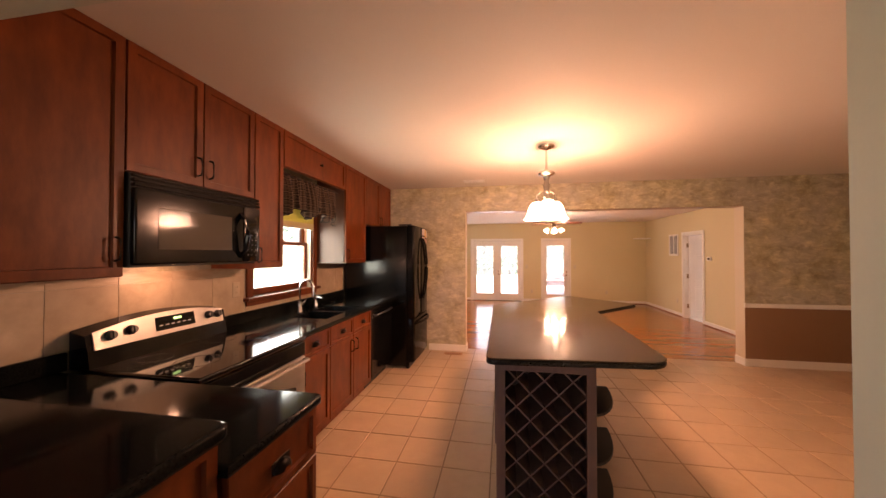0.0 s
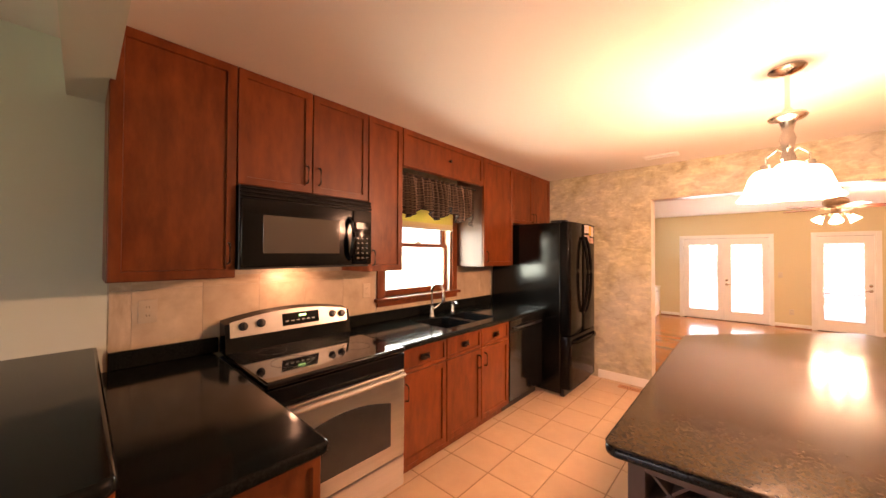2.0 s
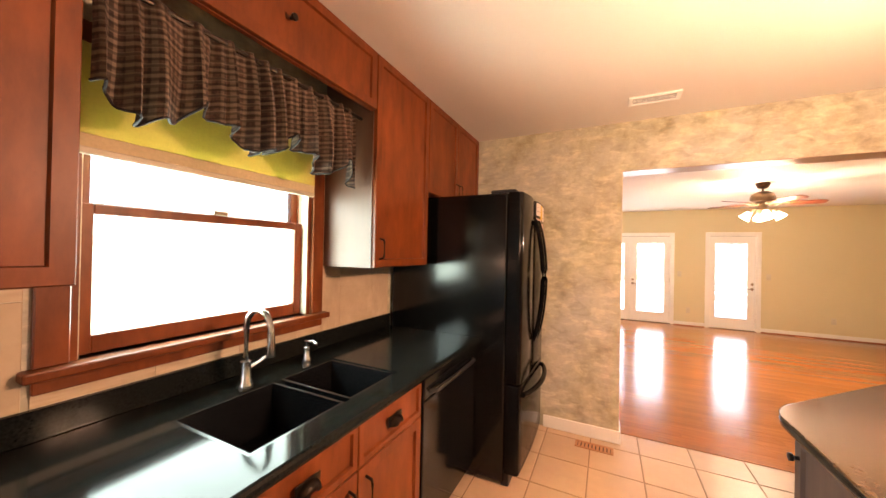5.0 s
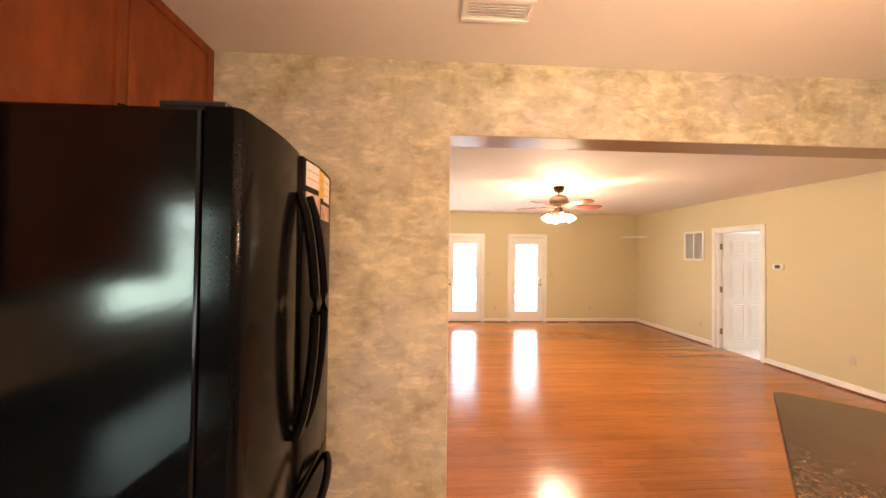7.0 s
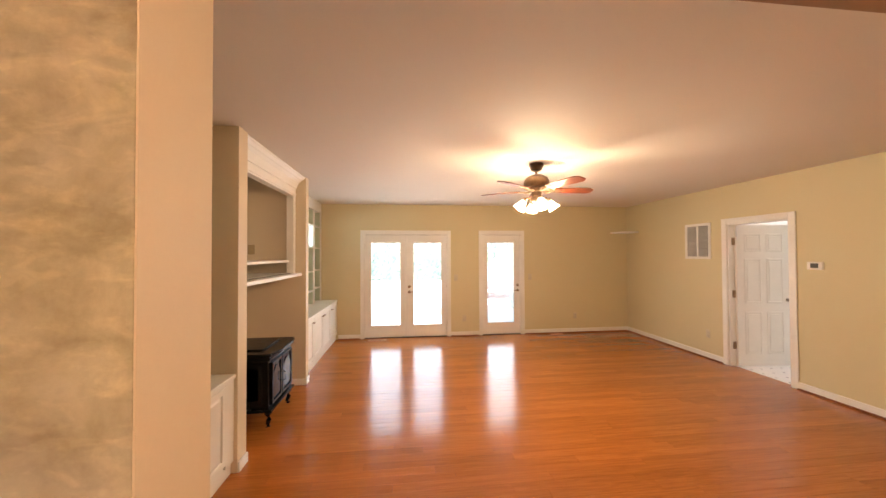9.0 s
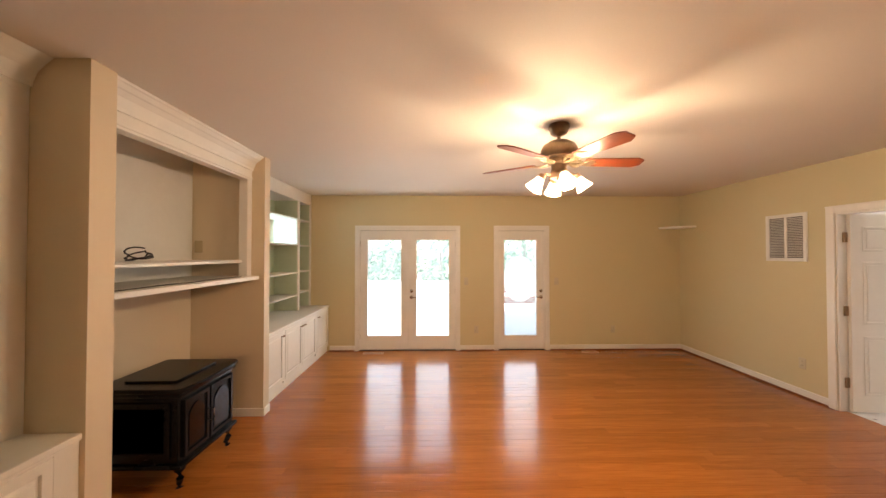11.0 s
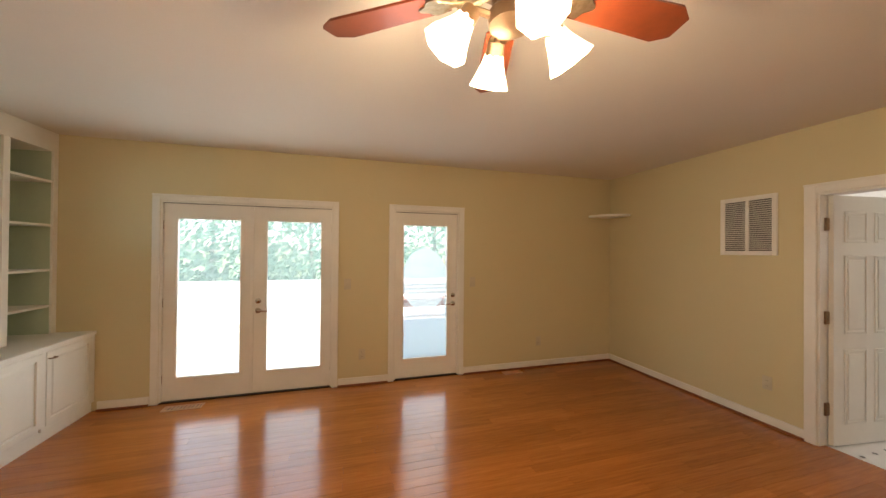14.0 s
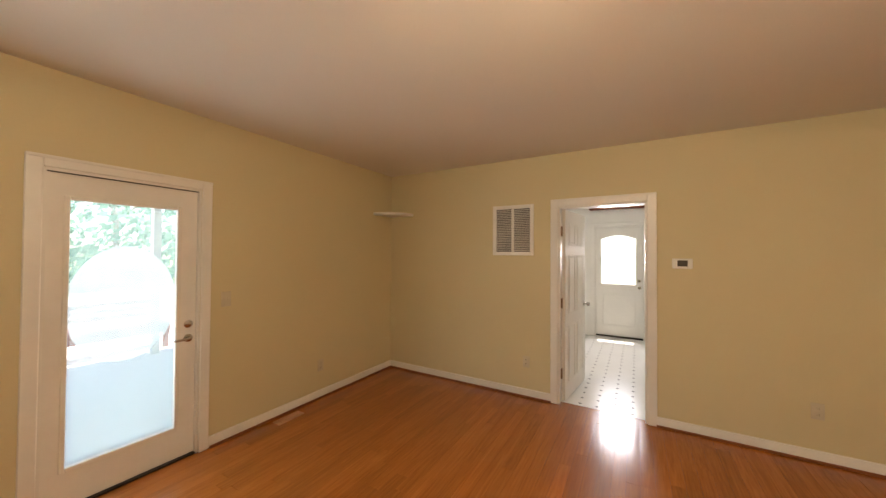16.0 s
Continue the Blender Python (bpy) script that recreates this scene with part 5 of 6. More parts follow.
part("crown_moulding", extrude_y([(-1.25, 2.33), (-1.238, 2.33), (-1.236, 2.35), (-1.215, 2.40), (-1.185, 2.425), (-1.175, 2.43), (-1.155, 2.45), (-1.145, 2.455), (-1.142, CEIL_F - 0.003), (-1.25, CEIL_F - 0.003)], N0, N1), SHELF_WHITE, mt)
part("picture_mould", B(-1.25, -1.24, N0, N1, 2.25, 2.265, 0.003), SHELF_WHITE, mt)
co = thing("cable_coil", (-1.71, 7.46, 1.48), "loose coil of black cable on the shelf", "cable")
pts = []
random.seed(4)
for i in range(60):
    a = 2 * math.pi * i / 20
    pts.append((-1.71 + 0.06 * math.cos(a) + random.uniform(-0.006, 0.006), 7.46 + 0.085 * math.sin(a) + random.uniform(-0.01, 0.01), 1.485 + 0.006 * (i / 20) + 0.011 * (1 + i / 20) * (1 + math.sin(a + 0.4 + 1.1 * (i // 20)))))
part("cable", tube(pts, 0.006, 6), BLACK_PLASTIC, co, smooth=True)
mc = thing("mantel_cable", (-1.3, 7.3, 1.33), "thin black cable lying along the mantel shelf", "cable")
part("cable", tube([(-1.26 + 0.012 * math.sin(0.9 * k) + 0.006 * math.sin(2.3 * k), 6.75 + 0.07 * k, 1.3335) for k in range(19)], 0.0035, 6), BLACK_PLASTIC, mc, smooth=True)
op = thing("wall_outlet", (-1.74, 8.14, 1.55), "tan outlet plate at the back of the niche", "outlet")
part("plate", B(-1.785, -1.71, 8.130, 8.14, 1.55, 1.665, 0.003), OUTLET_TAN, op)
part("back_panel", B(WX + 0.002, WX + 0.008, N0, N1, 1.33, CEIL_F - 0.02), SHELF_WHITE, mt, "cream painted back panel")


def bookcase(name, y0, y1, bays, zs, label, doors, knobs, XF=-1.47, XL=-1.21, ZT=0.725, crown=False):
    t = thing(name, (-1.5, 0.5 * (y0 + y1), 0), label, "bookcase")
    part("base", B(WX + 0.002, XL, y0, y1, 0.09, ZT - 0.03), SHELF_WHITE, t)
    part("plinth", B(WX + 0.002, XL - 0.002, y0, y1, 0.0, 0.09, 0.003), SHELF_WHITE, t)
    part("counter", B(WX + 0.002, XL + 0.03, y0, y1, ZT - 0.03, ZT, 0.005, 2), SHELF_WHITE, t)
    for (a, b), (ky) in zip(doors, knobs):
        d = part("door", put(shaker(a, b, 0.12, ZT - 0.05, 0.06, raised=True), facing("+x", XL)), SHELF_WHITE, t)
        part("handle", put(bar_pull(ky, ZT - 0.10, 0.05, False), facing("+x", XL)), ANTIQUE, d, "small dark nickel pull", True)
    gaps = [y0] + [v for d in doors for v in d] + [y1]
    for a, b in zip(gaps[::2], gaps[1::2]):
        if b - a > 0.01:
            part("face_stile", B(XL, XL + 0.0165, a + 0.002, b - 0.002, 0.09, ZT - 0.03, 0.001), SHELF_WHITE, t)
    part("face_rail", B(XL, XL + 0.0160, y0 + 0.001, y1 - 0.001, ZT - 0.048, ZT - 0.031), SHELF_WHITE, t)
    part("top_fascia", B(XF - 0.02, XF, y0, y1, 2.30, CEIL_F - 0.002, 0.002), SHELF_WHITE, t)
    part("top_board", B(WX + 0.002, XF - 0.02, y0, y1, 2.30, 2.32), SHELF_WHITE, t)
    if crown:
        part("crown_moulding", extrude_y([(XF, 2.33), (XF + 0.012, 2.33), (XF + 0.014, 2.35), (XF + 0.035, 2.40), (XF + 0.065, 2.43), (XF + 0.095, 2.455), (XF + 0.108, CEIL_F - 0.003), (XF, CEIL_F - 0.003)], y0, y1), SHELF_WHITE, t)
    edges = [y0] + [v for b in bays for v in b] + [y1]
    for a, b in zip(edges[::2], edges[1::2]):
        if b - a > 0.004:
            st = part("stile", B(WX + 0.002, XF - 0.02, a, b, ZT, 2.30), SHELF_GREEN, t, "pale green upright panel")
            part("face_strip", B(XF - 0.02, XF, a, b, ZT, 2.30, 0.002), SHELF_WHITE, st, "white face strip")
    for (a, b), shelves in zip(bays, zs):
        if shelves and shelves[0] == "window":
            shelves = shelves[1:]
            bk = union([(WX + 0.002, WX + 0.010, *q) for q in ((a, BW0, ZT, 2.30), (BW1, b, ZT, 2.30), (BW0, BW1, ZT, BZ0), (BW0, BW1, BZ1, 2.30))])
            part("back_panel", bk, SHELF_GREEN, t)
        else:
            part("back_panel", B(WX + 0.002, WX + 0.010, a, b, ZT, 2.30), SHELF_GREEN, t)
        for z in shelves:
            part("shelf", B(WX + 0.010, XF - 0.012, a, b, z - 0.010, z + 0.010, 0.002), SHELF_WHITE, t)
    return t


bookcase("bookcase", 8.242, YN - 0.002, [(8.27, 8.76), (8.824, 9.746), (9.80, 10.19)], [(0.955, 1.265, 1.68, 2.06), ("window", 0.945, 1.265), (0.965, 1.275, 1.66, 2.04)],
         "white built-in bookcase with adjustable shelves and cupboards", [(8.26, 8.70), (8.74, 9.21), (9.215, 9.69), (9.73, 10.20)], [8.66, 9.17, 9.255, 9.77])
bookcase("bookcase", YK1 + 0.002, 6.528, [(4.80, 5.55), (5.61, 6.40)], [(1.05, 1.42, 1.80), (1.05, 1.42, 1.80)],
         "white built-in bookcase with green shelf backs", [(4.78, 5.30), (5.32, 5.86), (5.88, 6.42)], [5.26, 5.82, 5.92], XF=-1.41, XL=-1.17, ZT=0.70, crown=True)
bwin = thing("window_bookcase", (WX, 9.3, BZ0), "small high window behind the bookcase", "window", kind="structure")
bm = bmesh.new()
for q in ((BW0, BW0 + 0.10, BZ0, BZ1), (BW1 - 0.10, BW1, BZ0, BZ1), (BW0 + 0.10, BW1 - 0.10, BZ0, BZ0 + 0.085), (BW0 + 0.10, BW1 - 0.10, BZ1 - 0.085, BZ1)):
    box(bm, WX - 0.11, WX - 0.07, *q, 0.003)
for q in ((BW0, BW0 + 0.045, BZ0, BZ1), (BW1 - 0.045, BW1, BZ0, BZ1), (BW0 + 0.045, BW1 - 0.045, BZ0, BZ0 + 0.035), (BW0 + 0.045, BW1 - 0.045, BZ1 - 0.035, BZ1)):
    box(bm, WX - 0.07, WX - 0.05, *q, 0.003)
part("window_frame", bm, WHITE, bwin)
p = part("pane", B(WX - 0.093, WX - 0.088, BW0 + 0.10, BW1 - 0.10, BZ0 + 0.085, BZ1 - 0.085), GLASS, bwin, "clear glass pane")
p.visible_shadow = False
for q in ((BW0 - 0.014, BW0, BZ0 - 0.016, BZ1 + 0.016), (BW1, BW1 + 0.014, BZ0 - 0.016, BZ1 + 0.016), (BW0, BW1, BZ0 - 0.016, BZ0), (BW0, BW1, BZ1, BZ1 + 0.016)):
    part("reveal_board", B(WX - 0.15, -1.482, *q), WHITE, bwin)

# ---- cast-iron stove ----
cs = thing("heating_stove", (-1.46, 7.4, 0), "black cast-iron heating stove on curved legs", "stove")
S0, S1, SXB, SXF = 7.13, 7.70, -1.68, -1.155
part("firebox", B(SXB, SXF, S0, S1, 0.17, 0.60, 0.012, 2), CAST_IRON, cs, smooth=True)
part("base_ledge", B(SXB - 0.02, SXF + 0.03, S0 - 0.02, S1 + 0.02, 0.145, 0.175, 0.010, 2), CAST_IRON, cs, smooth=True)
part("cornice", B(SXB - 0.015, SXF + 0.02, S0 - 0.015, S1 + 0.015, 0.60, 0.635, 0.012, 2), CAST_IRON, cs, smooth=True)
part("top_plate", slab(rounded([(SXB - 0.03, S0 - 0.04), (SXF + 0.03, S0 - 0.04), (SXF + 0.065, S0 + 0.12), (SXF + 0.065, S1 - 0.12), (SXF + 0.03, S1 + 0.04), (SXB - 0.03, S1 + 0.04)], [0.03, 0.05, 0.05, 0.05, 0.05, 0.03], 4), 0.635, 0.668, 0.012, 3), CAST_IRON, cs, smooth=True)
part("top_grate", B(SXB + 0.10, SXF - 0.08, S0 + 0.08, S1 - 0.08, 0.668, 0.682, 0.006, 2), CAST_IRON, cs, smooth=True)
for a, b in ((S0 + 0.03, S0 + 0.265), (S0 + 0.28, S1 - 0.03)):
    d = part("door", put(shaker(a, b, 0.20, 0.575, 0.035, 0.022), facing("+x", SXF)), CAST_IRON, cs)
    arch_ = bmesh.new()
    n = 12
    vs = [(a + 0.045, 0.25)] + [(a + 0.045 + (b - a - 0.09) * i / n, 0.46 + 0.06 * math.sin(math.pi * i / n)) for i in range(n + 1)] + [(b - 0.045, 0.25)]
    f = arch_.faces.new([arch_.verts.new((SXF + 0.012, y, z)) for y, z in vs])
    ex = bmesh.ops.extrude_face_region(arch_, geom=[f])
    bmesh.ops.translate(arch_, verts=[v for v in ex["geom"] if isinstance(v, bmesh.types.BMVert)], vec=(0.004, 0, 0))
    part("glass", arch_, BLACK_GLASS, d)
part("side_panel", put(shaker(SXB + 0.05, SXF - 0.05, 0.21, 0.57, 0.05, 0.012), facing("-y", S0)), CAST_IRON, cs)
for lx, wx in ((SXB + 0.05, -1), (SXF - 0.03, 1)):
    for ly, wy in ((S0 + 0.05, -1), (S1 - 0.05, 1)):
        part("leg", tube([(lx, ly, 0.16), (lx + 0.015 * wx, ly + 0.015 * wy, 0.12), (lx + 0.02 * wx, ly + 0.02 * wy, 0.07), (lx + 0.005 * wx, ly + 0.005 * wy, 0.025), (lx + 0.012 * wx, ly + 0.012 * wy, 0.0)], [0.036, 0.032, 0.022, 0.017, 0.024], 10), CAST_IRON, cs, smooth=True)
part("door_handle", tube([(SXF + 0.02, S0 + 0.272, 0.33), (SXF + 0.05, S0 + 0.272, 0.335), (SXF + 0.05, S0 + 0.272, 0.41), (SXF + 0.02, S0 + 0.272, 0.415)], 0.007), CHROME, cs, smooth=True)
gp = thing("stove_pipe_line", (-1.5, 7.8, 0), "thin gas line from the stove to the wall", "gas line")
part("line", tube([(-1.6, 7.66, 0.25), (-1.55, 7.72, 0.10), (-1.4, 7.80, 0.014), (-1.35, 7.85, 0.05), (-1.38, 8.0, 0.25), (-1.40, 8.09, 0.30)], 0.005), BRONZE, gp, smooth=True)

# ---- walls of the family room: grille, thermostat, shelf, outlets ----
gr = thing("return_air_grille", (XE, 8.6, 1.7), "white return-air grille with grey louvres", "vent")
G0, G1_, GZ0, GZ1 = 8.375, 8.82, 1.455, 1.985
m = facing("-x", XE)
bm = bmesh.new()
for q in ((G0, G0 + 0.04, GZ0, GZ1), (G1_ - 0.04, G1_, GZ0, GZ1), (G0 + 0.04, G1_ - 0.04, GZ0, GZ0 + 0.04), (G0 + 0.04, G1_ - 0.04, GZ1 - 0.04, GZ1), (0.5 * (G0 + G1_) - 0.014, 0.5 * (G0 + G1_) + 0.014, GZ0 + 0.04, GZ1 - 0.04)):
    box(bm, q[0], q[1], 0, 0.016, q[2], q[3], 0.004)
part("frame", put(bm, m), WHITE, gr)
part("backing", put(B(G0 + 0.03, G1_ - 0.03, 0.0, 0.002, GZ0 + 0.03, GZ1 - 0.03), m), DARK, gr)
for a, b in ((G0 + 0.04, 0.5 * (G0 + G1_) - 0.014), (0.5 * (G0 + G1_) + 0.014, G1_ - 0.04)):
    n = 24
    for i in range(n):
        z = GZ0 + 0.045 + (GZ1 - GZ0 - 0.09) * (i + 0.5) / n
        s = bmesh.new()
        box(s, a, b, -0.0075, 0.0075, -0.0012, 0.0012)
        put(s, Matrix.Translation((0, 0.009, z)) @ Matrix.Rotation(radians(-52), 4, "X"))
        part("slat", put(s, m), GRILLE_GREY, gr)
th = thing("thermostat", (XE, 7.14, 1.4), "white wall thermostat with grey display", "thermostat")
part("case", put(B(7.065, 7.205, 0, 0.028, 1.355, 1.44, 0.008, 2), m), WHITE, th, smooth=True)
part("display", put(B(7.10, 7.17, 0.028, 0.030, 1.375, 1.425), m), MW_GLASS, th)
sh = thing("corner_shelf", (XE, YN, 1.935), "small white quarter-round corner shelf", "shelf")
part("board", slab([(XE - 0.002, YN - 0.002)] + [(XE - 0.002 - 0.35 * math.cos(math.pi / 2 * i / 12), YN - 0.002 - 0.35 * math.sin(math.pi / 2 * i / 12)) for i in range(13)], 1.935, 1.965, 0.004, 1), WHITE, sh)



def plate(way, at, u, z, label, category, switch=False, w=0.07, h=0.115, material=None):
    mm = facing(way, at)
    t = thing("light_switch" if switch else "outlet", mm @ Vector((u, 0, z)), label, category)
    pl = part("plate", put(B(u - w / 2, u + w / 2, 0, 0.006, z - h / 2, z + h / 2, 0.003), mm), material or ALMOND, t)
    if switch:
        part("toggle", put(B(u - 0.005, u + 0.005, 0.006, 0.016, z - 0.012, z + 0.012, 0.002), mm), material or ALMOND, pl)
    else:
        for dz in (-0.022, 0.022):
            part("socket", put(B(u - 0.016, u + 0.016, 0.006, 0.0085, z + dz - 0.014, z + dz + 0.014, 0.004), mm), material or ALMOND, pl)
            for du in (-0.006, 0.006):
                part("slot", put(B(u + du - 0.001, u + du + 0.001, 0.0085, 0.0089, z + dz - 0.005, z + dz + 0.005), mm), DARK, pl)
    return t


plate("-y", YN, 0.99, 1.10, "almond light switch beside the french doors", "switch", True)
plate("-y", YN, 2.44, 1.10, "almond light switch beside the glazed door", "switch", True)
plate("-y", YN, 1.15, 0.33, "almond outlet low on the tan wall", "outlet")
plate("-y", YN, 3.35, 0.33, "almond outlet low on the tan wall", "outlet")
plate("-x", XE, 8.45, 0.36, "almond outlet low on the tan wall", "outlet")
plate("-x", XE, 6.35, 0.36, "almond outlet low on the tan wall", "outlet")
plate("+x", XW + 0.0035, 0.375, 1.215, "stone-coloured outlet on the tiled backsplash", "outlet", material=IVORY, w=0.08, h=0.125)
plate("+x", XW + 0.0035, 1.77, 1.215, "stone-coloured outlet on the tiled backsplash", "outlet", material=IVORY, w=0.075, h=0.12)


def register(name, x0, x1, y0, y1, material, label, along):
    t = thing(name, (0.5 * (x0 + x1), 0.5 * (y0 + y1), 0.0), label, "floor register")
    bm = bmesh.new()
    w = 0.018
    for q in ((x0, x1, y0, y0 + w), (x0, x1, y1 - w, y1), (x0, x0 + w, y0 + w, y1 - w), (x1 - w, x1, y0 + w, y1 - w)):
        box(bm, *q, 0.0, 0.006, 0.002)
    part("frame", bm, material, t)
    part("duct", B(x0 + w, x1 - w, y0 + w, y1 - w, 0.0, 0.0012), DARK, t)
    n = 9
    for i in range(n):
        if along == "x":
            x = x0 + w + (x1 - x0 - 2 * w) * (i + 0.5) / n
            part("slat", B(x - 0.0095, x + 0.0095, y0 + w, y1 - w, 0.0015, 0.005), material, t)
    return t


register("floor_register", -0.63, -0.36, 4.33, 4.43, VENT_BROWN, "brown metal floor register by the opening", "x")
register("floor_register", -0.62, -0.30, 10.05, 10.16, VENT_BROWN, "brown floor register before the french doors", "x")
register("floor_register", 2.80, 3.05, 10.08, 10.18, VENT_BROWN, "brown floor register by the wall", "x")
cv = thing("ceiling_vent", (-0.2, 4.05, CEIL), "white ceiling vent with angled slats", "vent")
V0, V1, W0, W1 = -0.31, -0.01, 4.07, 4.21
bm = bmesh.new()
for q in ((V0, V1, W0, W0 + 0.025), (V0, V1, W1 - 0.025, W1), (V0, V0 + 0.025, W0 + 0.025, W1 - 0.025), (V1 - 0.025, V1, W0 + 0.025, W1 - 0.025)):
    box(bm, *q, CEIL - 0.012, CEIL, 0.004)
part("frame", bm, WHITE, cv)
part("duct", B(V0 + 0.02, V1 - 0.02, W0 + 0.02, W1 - 0.02, CEIL - 0.003, CEIL - 0.001), DARK, cv)
for i in range(6):
    s = B(V0 + 0.025, V1 - 0.025, -0.010, 0.010, -0.001, 0.001)
    part("slat", put(s, Matrix.Translation((0, W0 + 0.03 + 0.016 * i, CEIL - 0.007)) @ Matrix.Rotation(radians(18), 4, "X")), WHITE, cv)

# ---- laundry room ----
lm = thing("laundry_door", (XE + 0.12, RY1 - 0.02, 0), "white six-panel door standing open, nickel knob", "door")
W_ = 0.735
leaf = bmesh.new()
box(leaf, 0, W_, -0.032, 0.0, 0.012, RH - 0.02)
for a, b in ((0.10, 0.325), (0.395, 0.62)):
    for c, d in ((0.17, 0.74), (0.86, 1.46), (1.56, 1.80)):
        for side in (0, -0.032):
            sgn = 1 if side == 0 else -1
            for q in ((a, a + 0.02, c, d), (b - 0.02, b, c, d), (a + 0.02, b - 0.02, c, c + 0.02), (a + 0.02, b - 0.02, d - 0.02, d)):
                box(leaf, q[0], q[1], side, side + sgn * 0.006, q[2], q[3], 0.003)
            box(leaf, a + 0.035, b - 0.035, side, side + sgn * 0.005, c + 0.035, d - 0.035, 0.004)
HM = Matrix.Translation((XE + 0.085, RY1 - 0.022, 0)) @ Matrix.Rotation(radians(-7), 4, "Z")
part("leaf", put(leaf, HM), WHITE, lm)
for sgn in (1, -1):
    kb = lathe([(0, 0), (0.03, 0), (0.03, 0.006), (0.012, 0.012), (0.012, 0.035), (0.026, 0.045), (0.024, 0.062), (0, 0.068)], 0, 0, 16)
    put(kb, HM @ Matrix.Translation((W_ - 0.06, 0 if sgn > 0 else -0.032, 0.90)) @ Matrix.Rotation(radians(-90 * sgn), 4, "X"))
    part("knob", kb, CHROME, lm, "satin nickel knob", True)
for hz in (0.28, 0.98, 1.70):
    part("hinge", B(XE + 0.045, XE + 0.09, RY1 - 0.030, RY1 - 0.015, hz - 0.05, hz + 0.05, 0.004), ANTIQUE, lm)
od = thing("outside_door", (LX1, 7.75, 0), "white outside door with arched window", "door", kind="structure")
m = facing("-x", LX1 + 0.03)
bm = bmesh.new()
ga, gb, gz0, gz1 = LDY0 + 0.12, LDY1 - 0.10, 0.95, 1.83
for q in ((LDY0 + 0.003, ga, 0.02, 1.975), (gb, LDY1 - 0.003, 0.02, 1.975), (ga, gb, 0.02, gz0), (ga, gb, gz1, 1.975)):
    box(bm, q[0], q[1], -0.04, 0, q[2], q[3])
for q in ((ga - 0.02, gb + 0.02, gz0 - 0.03, gz0), (ga - 0.02, ga, gz0, gz1), (gb, gb + 0.02, gz0, gz1), (LDY0 + 0.12, LDY1 - 0.12, 0.20, 0.22), (LDY0 + 0.12, LDY1 - 0.12, 0.76, 0.78), (LDY0 + 0.12, LDY0 + 0.14, 0.22, 0.76), (LDY1 - 0.14, LDY1 - 0.12, 0.22, 0.76)):
    box(bm, q[0], q[1], 0, 0.01, q[2], q[3], 0.003)
n = 12
for i in range(n):
    y0, y1 = ga + (gb - ga) * i / n, ga + (gb - ga) * (i + 1) / n
    s = ((i + 0.5) / n * 2 - 1) ** 2
    box(bm, y0, y1, -0.02, 0.008, gz1 - 0.012 - 0.07 * s, gz1)
part("leaf", put(bm, m), WHITE, od)
p = part("pane", put(B(ga, gb, -0.023, -0.018, gz0, gz1), m), GLASS, od, "clear glass pane")
p.visible_shadow = False
part("deadbolt", put(knob(LDY0 + 0.07, 1.02, 0.025, 0.0), m), CHROME, od, "satin nickel deadbolt", True)
part("knob", put(knob(LDY0 + 0.07, 0.90, 0.028, 0.0), m), CHROME, od, "satin nickel knob", True)
part("sweep", put(B(LDY0 + 0.003, LDY1 - 0.003, 0.0, 0.012, 0.0, 0.03), m), BRONZE, od)
casing("trim_outside_door", "-x", LX1, LDY0, LDY1, 1.98, 0.07, "white casing round the outside door")
ls = thing("laundry_shelf", (6.6, LY1, 1.5), "white laundry shelf on the wall", "shelf")
part("board", B(5.4, 7.5, LY1 - 0.30, LY1 - 0.002, 1.56, 1.58, 0.003), WHITE, ls)
for bx in (5.6, 6.45, 7.3):
    part("bracket", joined(B(bx - 0.012, bx + 0.012, LY1 - 0.28, LY1 - 0.02, 1.535, 1.56), B(bx - 0.012, bx + 0.012, LY1 - 0.02, LY1, 1.36, 1.56)), GRILLE_GREY, ls)
tb = thing("wood_beam", (6.1, 7.7, 2.2), "brown wooden beam under the laundry ceiling", "beam")
part("board", B(LX1 - 0.10, LX1 - 0.002, LY0 + 0.002, 8.22, 2.28, 2.35, 0.01), CHERRY, tb)
run("baseboard_laundry", [("y", LY1, XE + 0.145, LX1, -1), ("x", LX1, LY0, LDY0 - 0.075, -1), ("x", LX1, LDY1 + 0.075, LY1 - 0.015, -1)], 0.0, 0.09, 0.015, WHITE, "white baseboard of the laundry", "baseboard")

# ---- outdoors ----
bm = bmesh.new()
bmesh.ops.create_grid(bm, x_segments=40, y_segments=40, size=400)
bmesh.ops.translate(bm, verts=bm.verts, vec=(0, 0, -0.7))
structure("ground", bm, GRASS, "lawn round the house", "ground")
dk = thing("deck", (0.5, 12.6, -0.7), "weathered grey wooden deck behind the house", "deck", kind="structure")
for i in range(25):
    y = YN + 0.17 + i * 0.145
    part("plank", B(-4.0, 1.2, y, y + 0.133, -0.09, -0.055, 0.004), DECK, dk)
part("frame", B(-3.95, 1.19, YN + 0.2, YN + 3.7, -0.7, -0.092), DECK, dk)


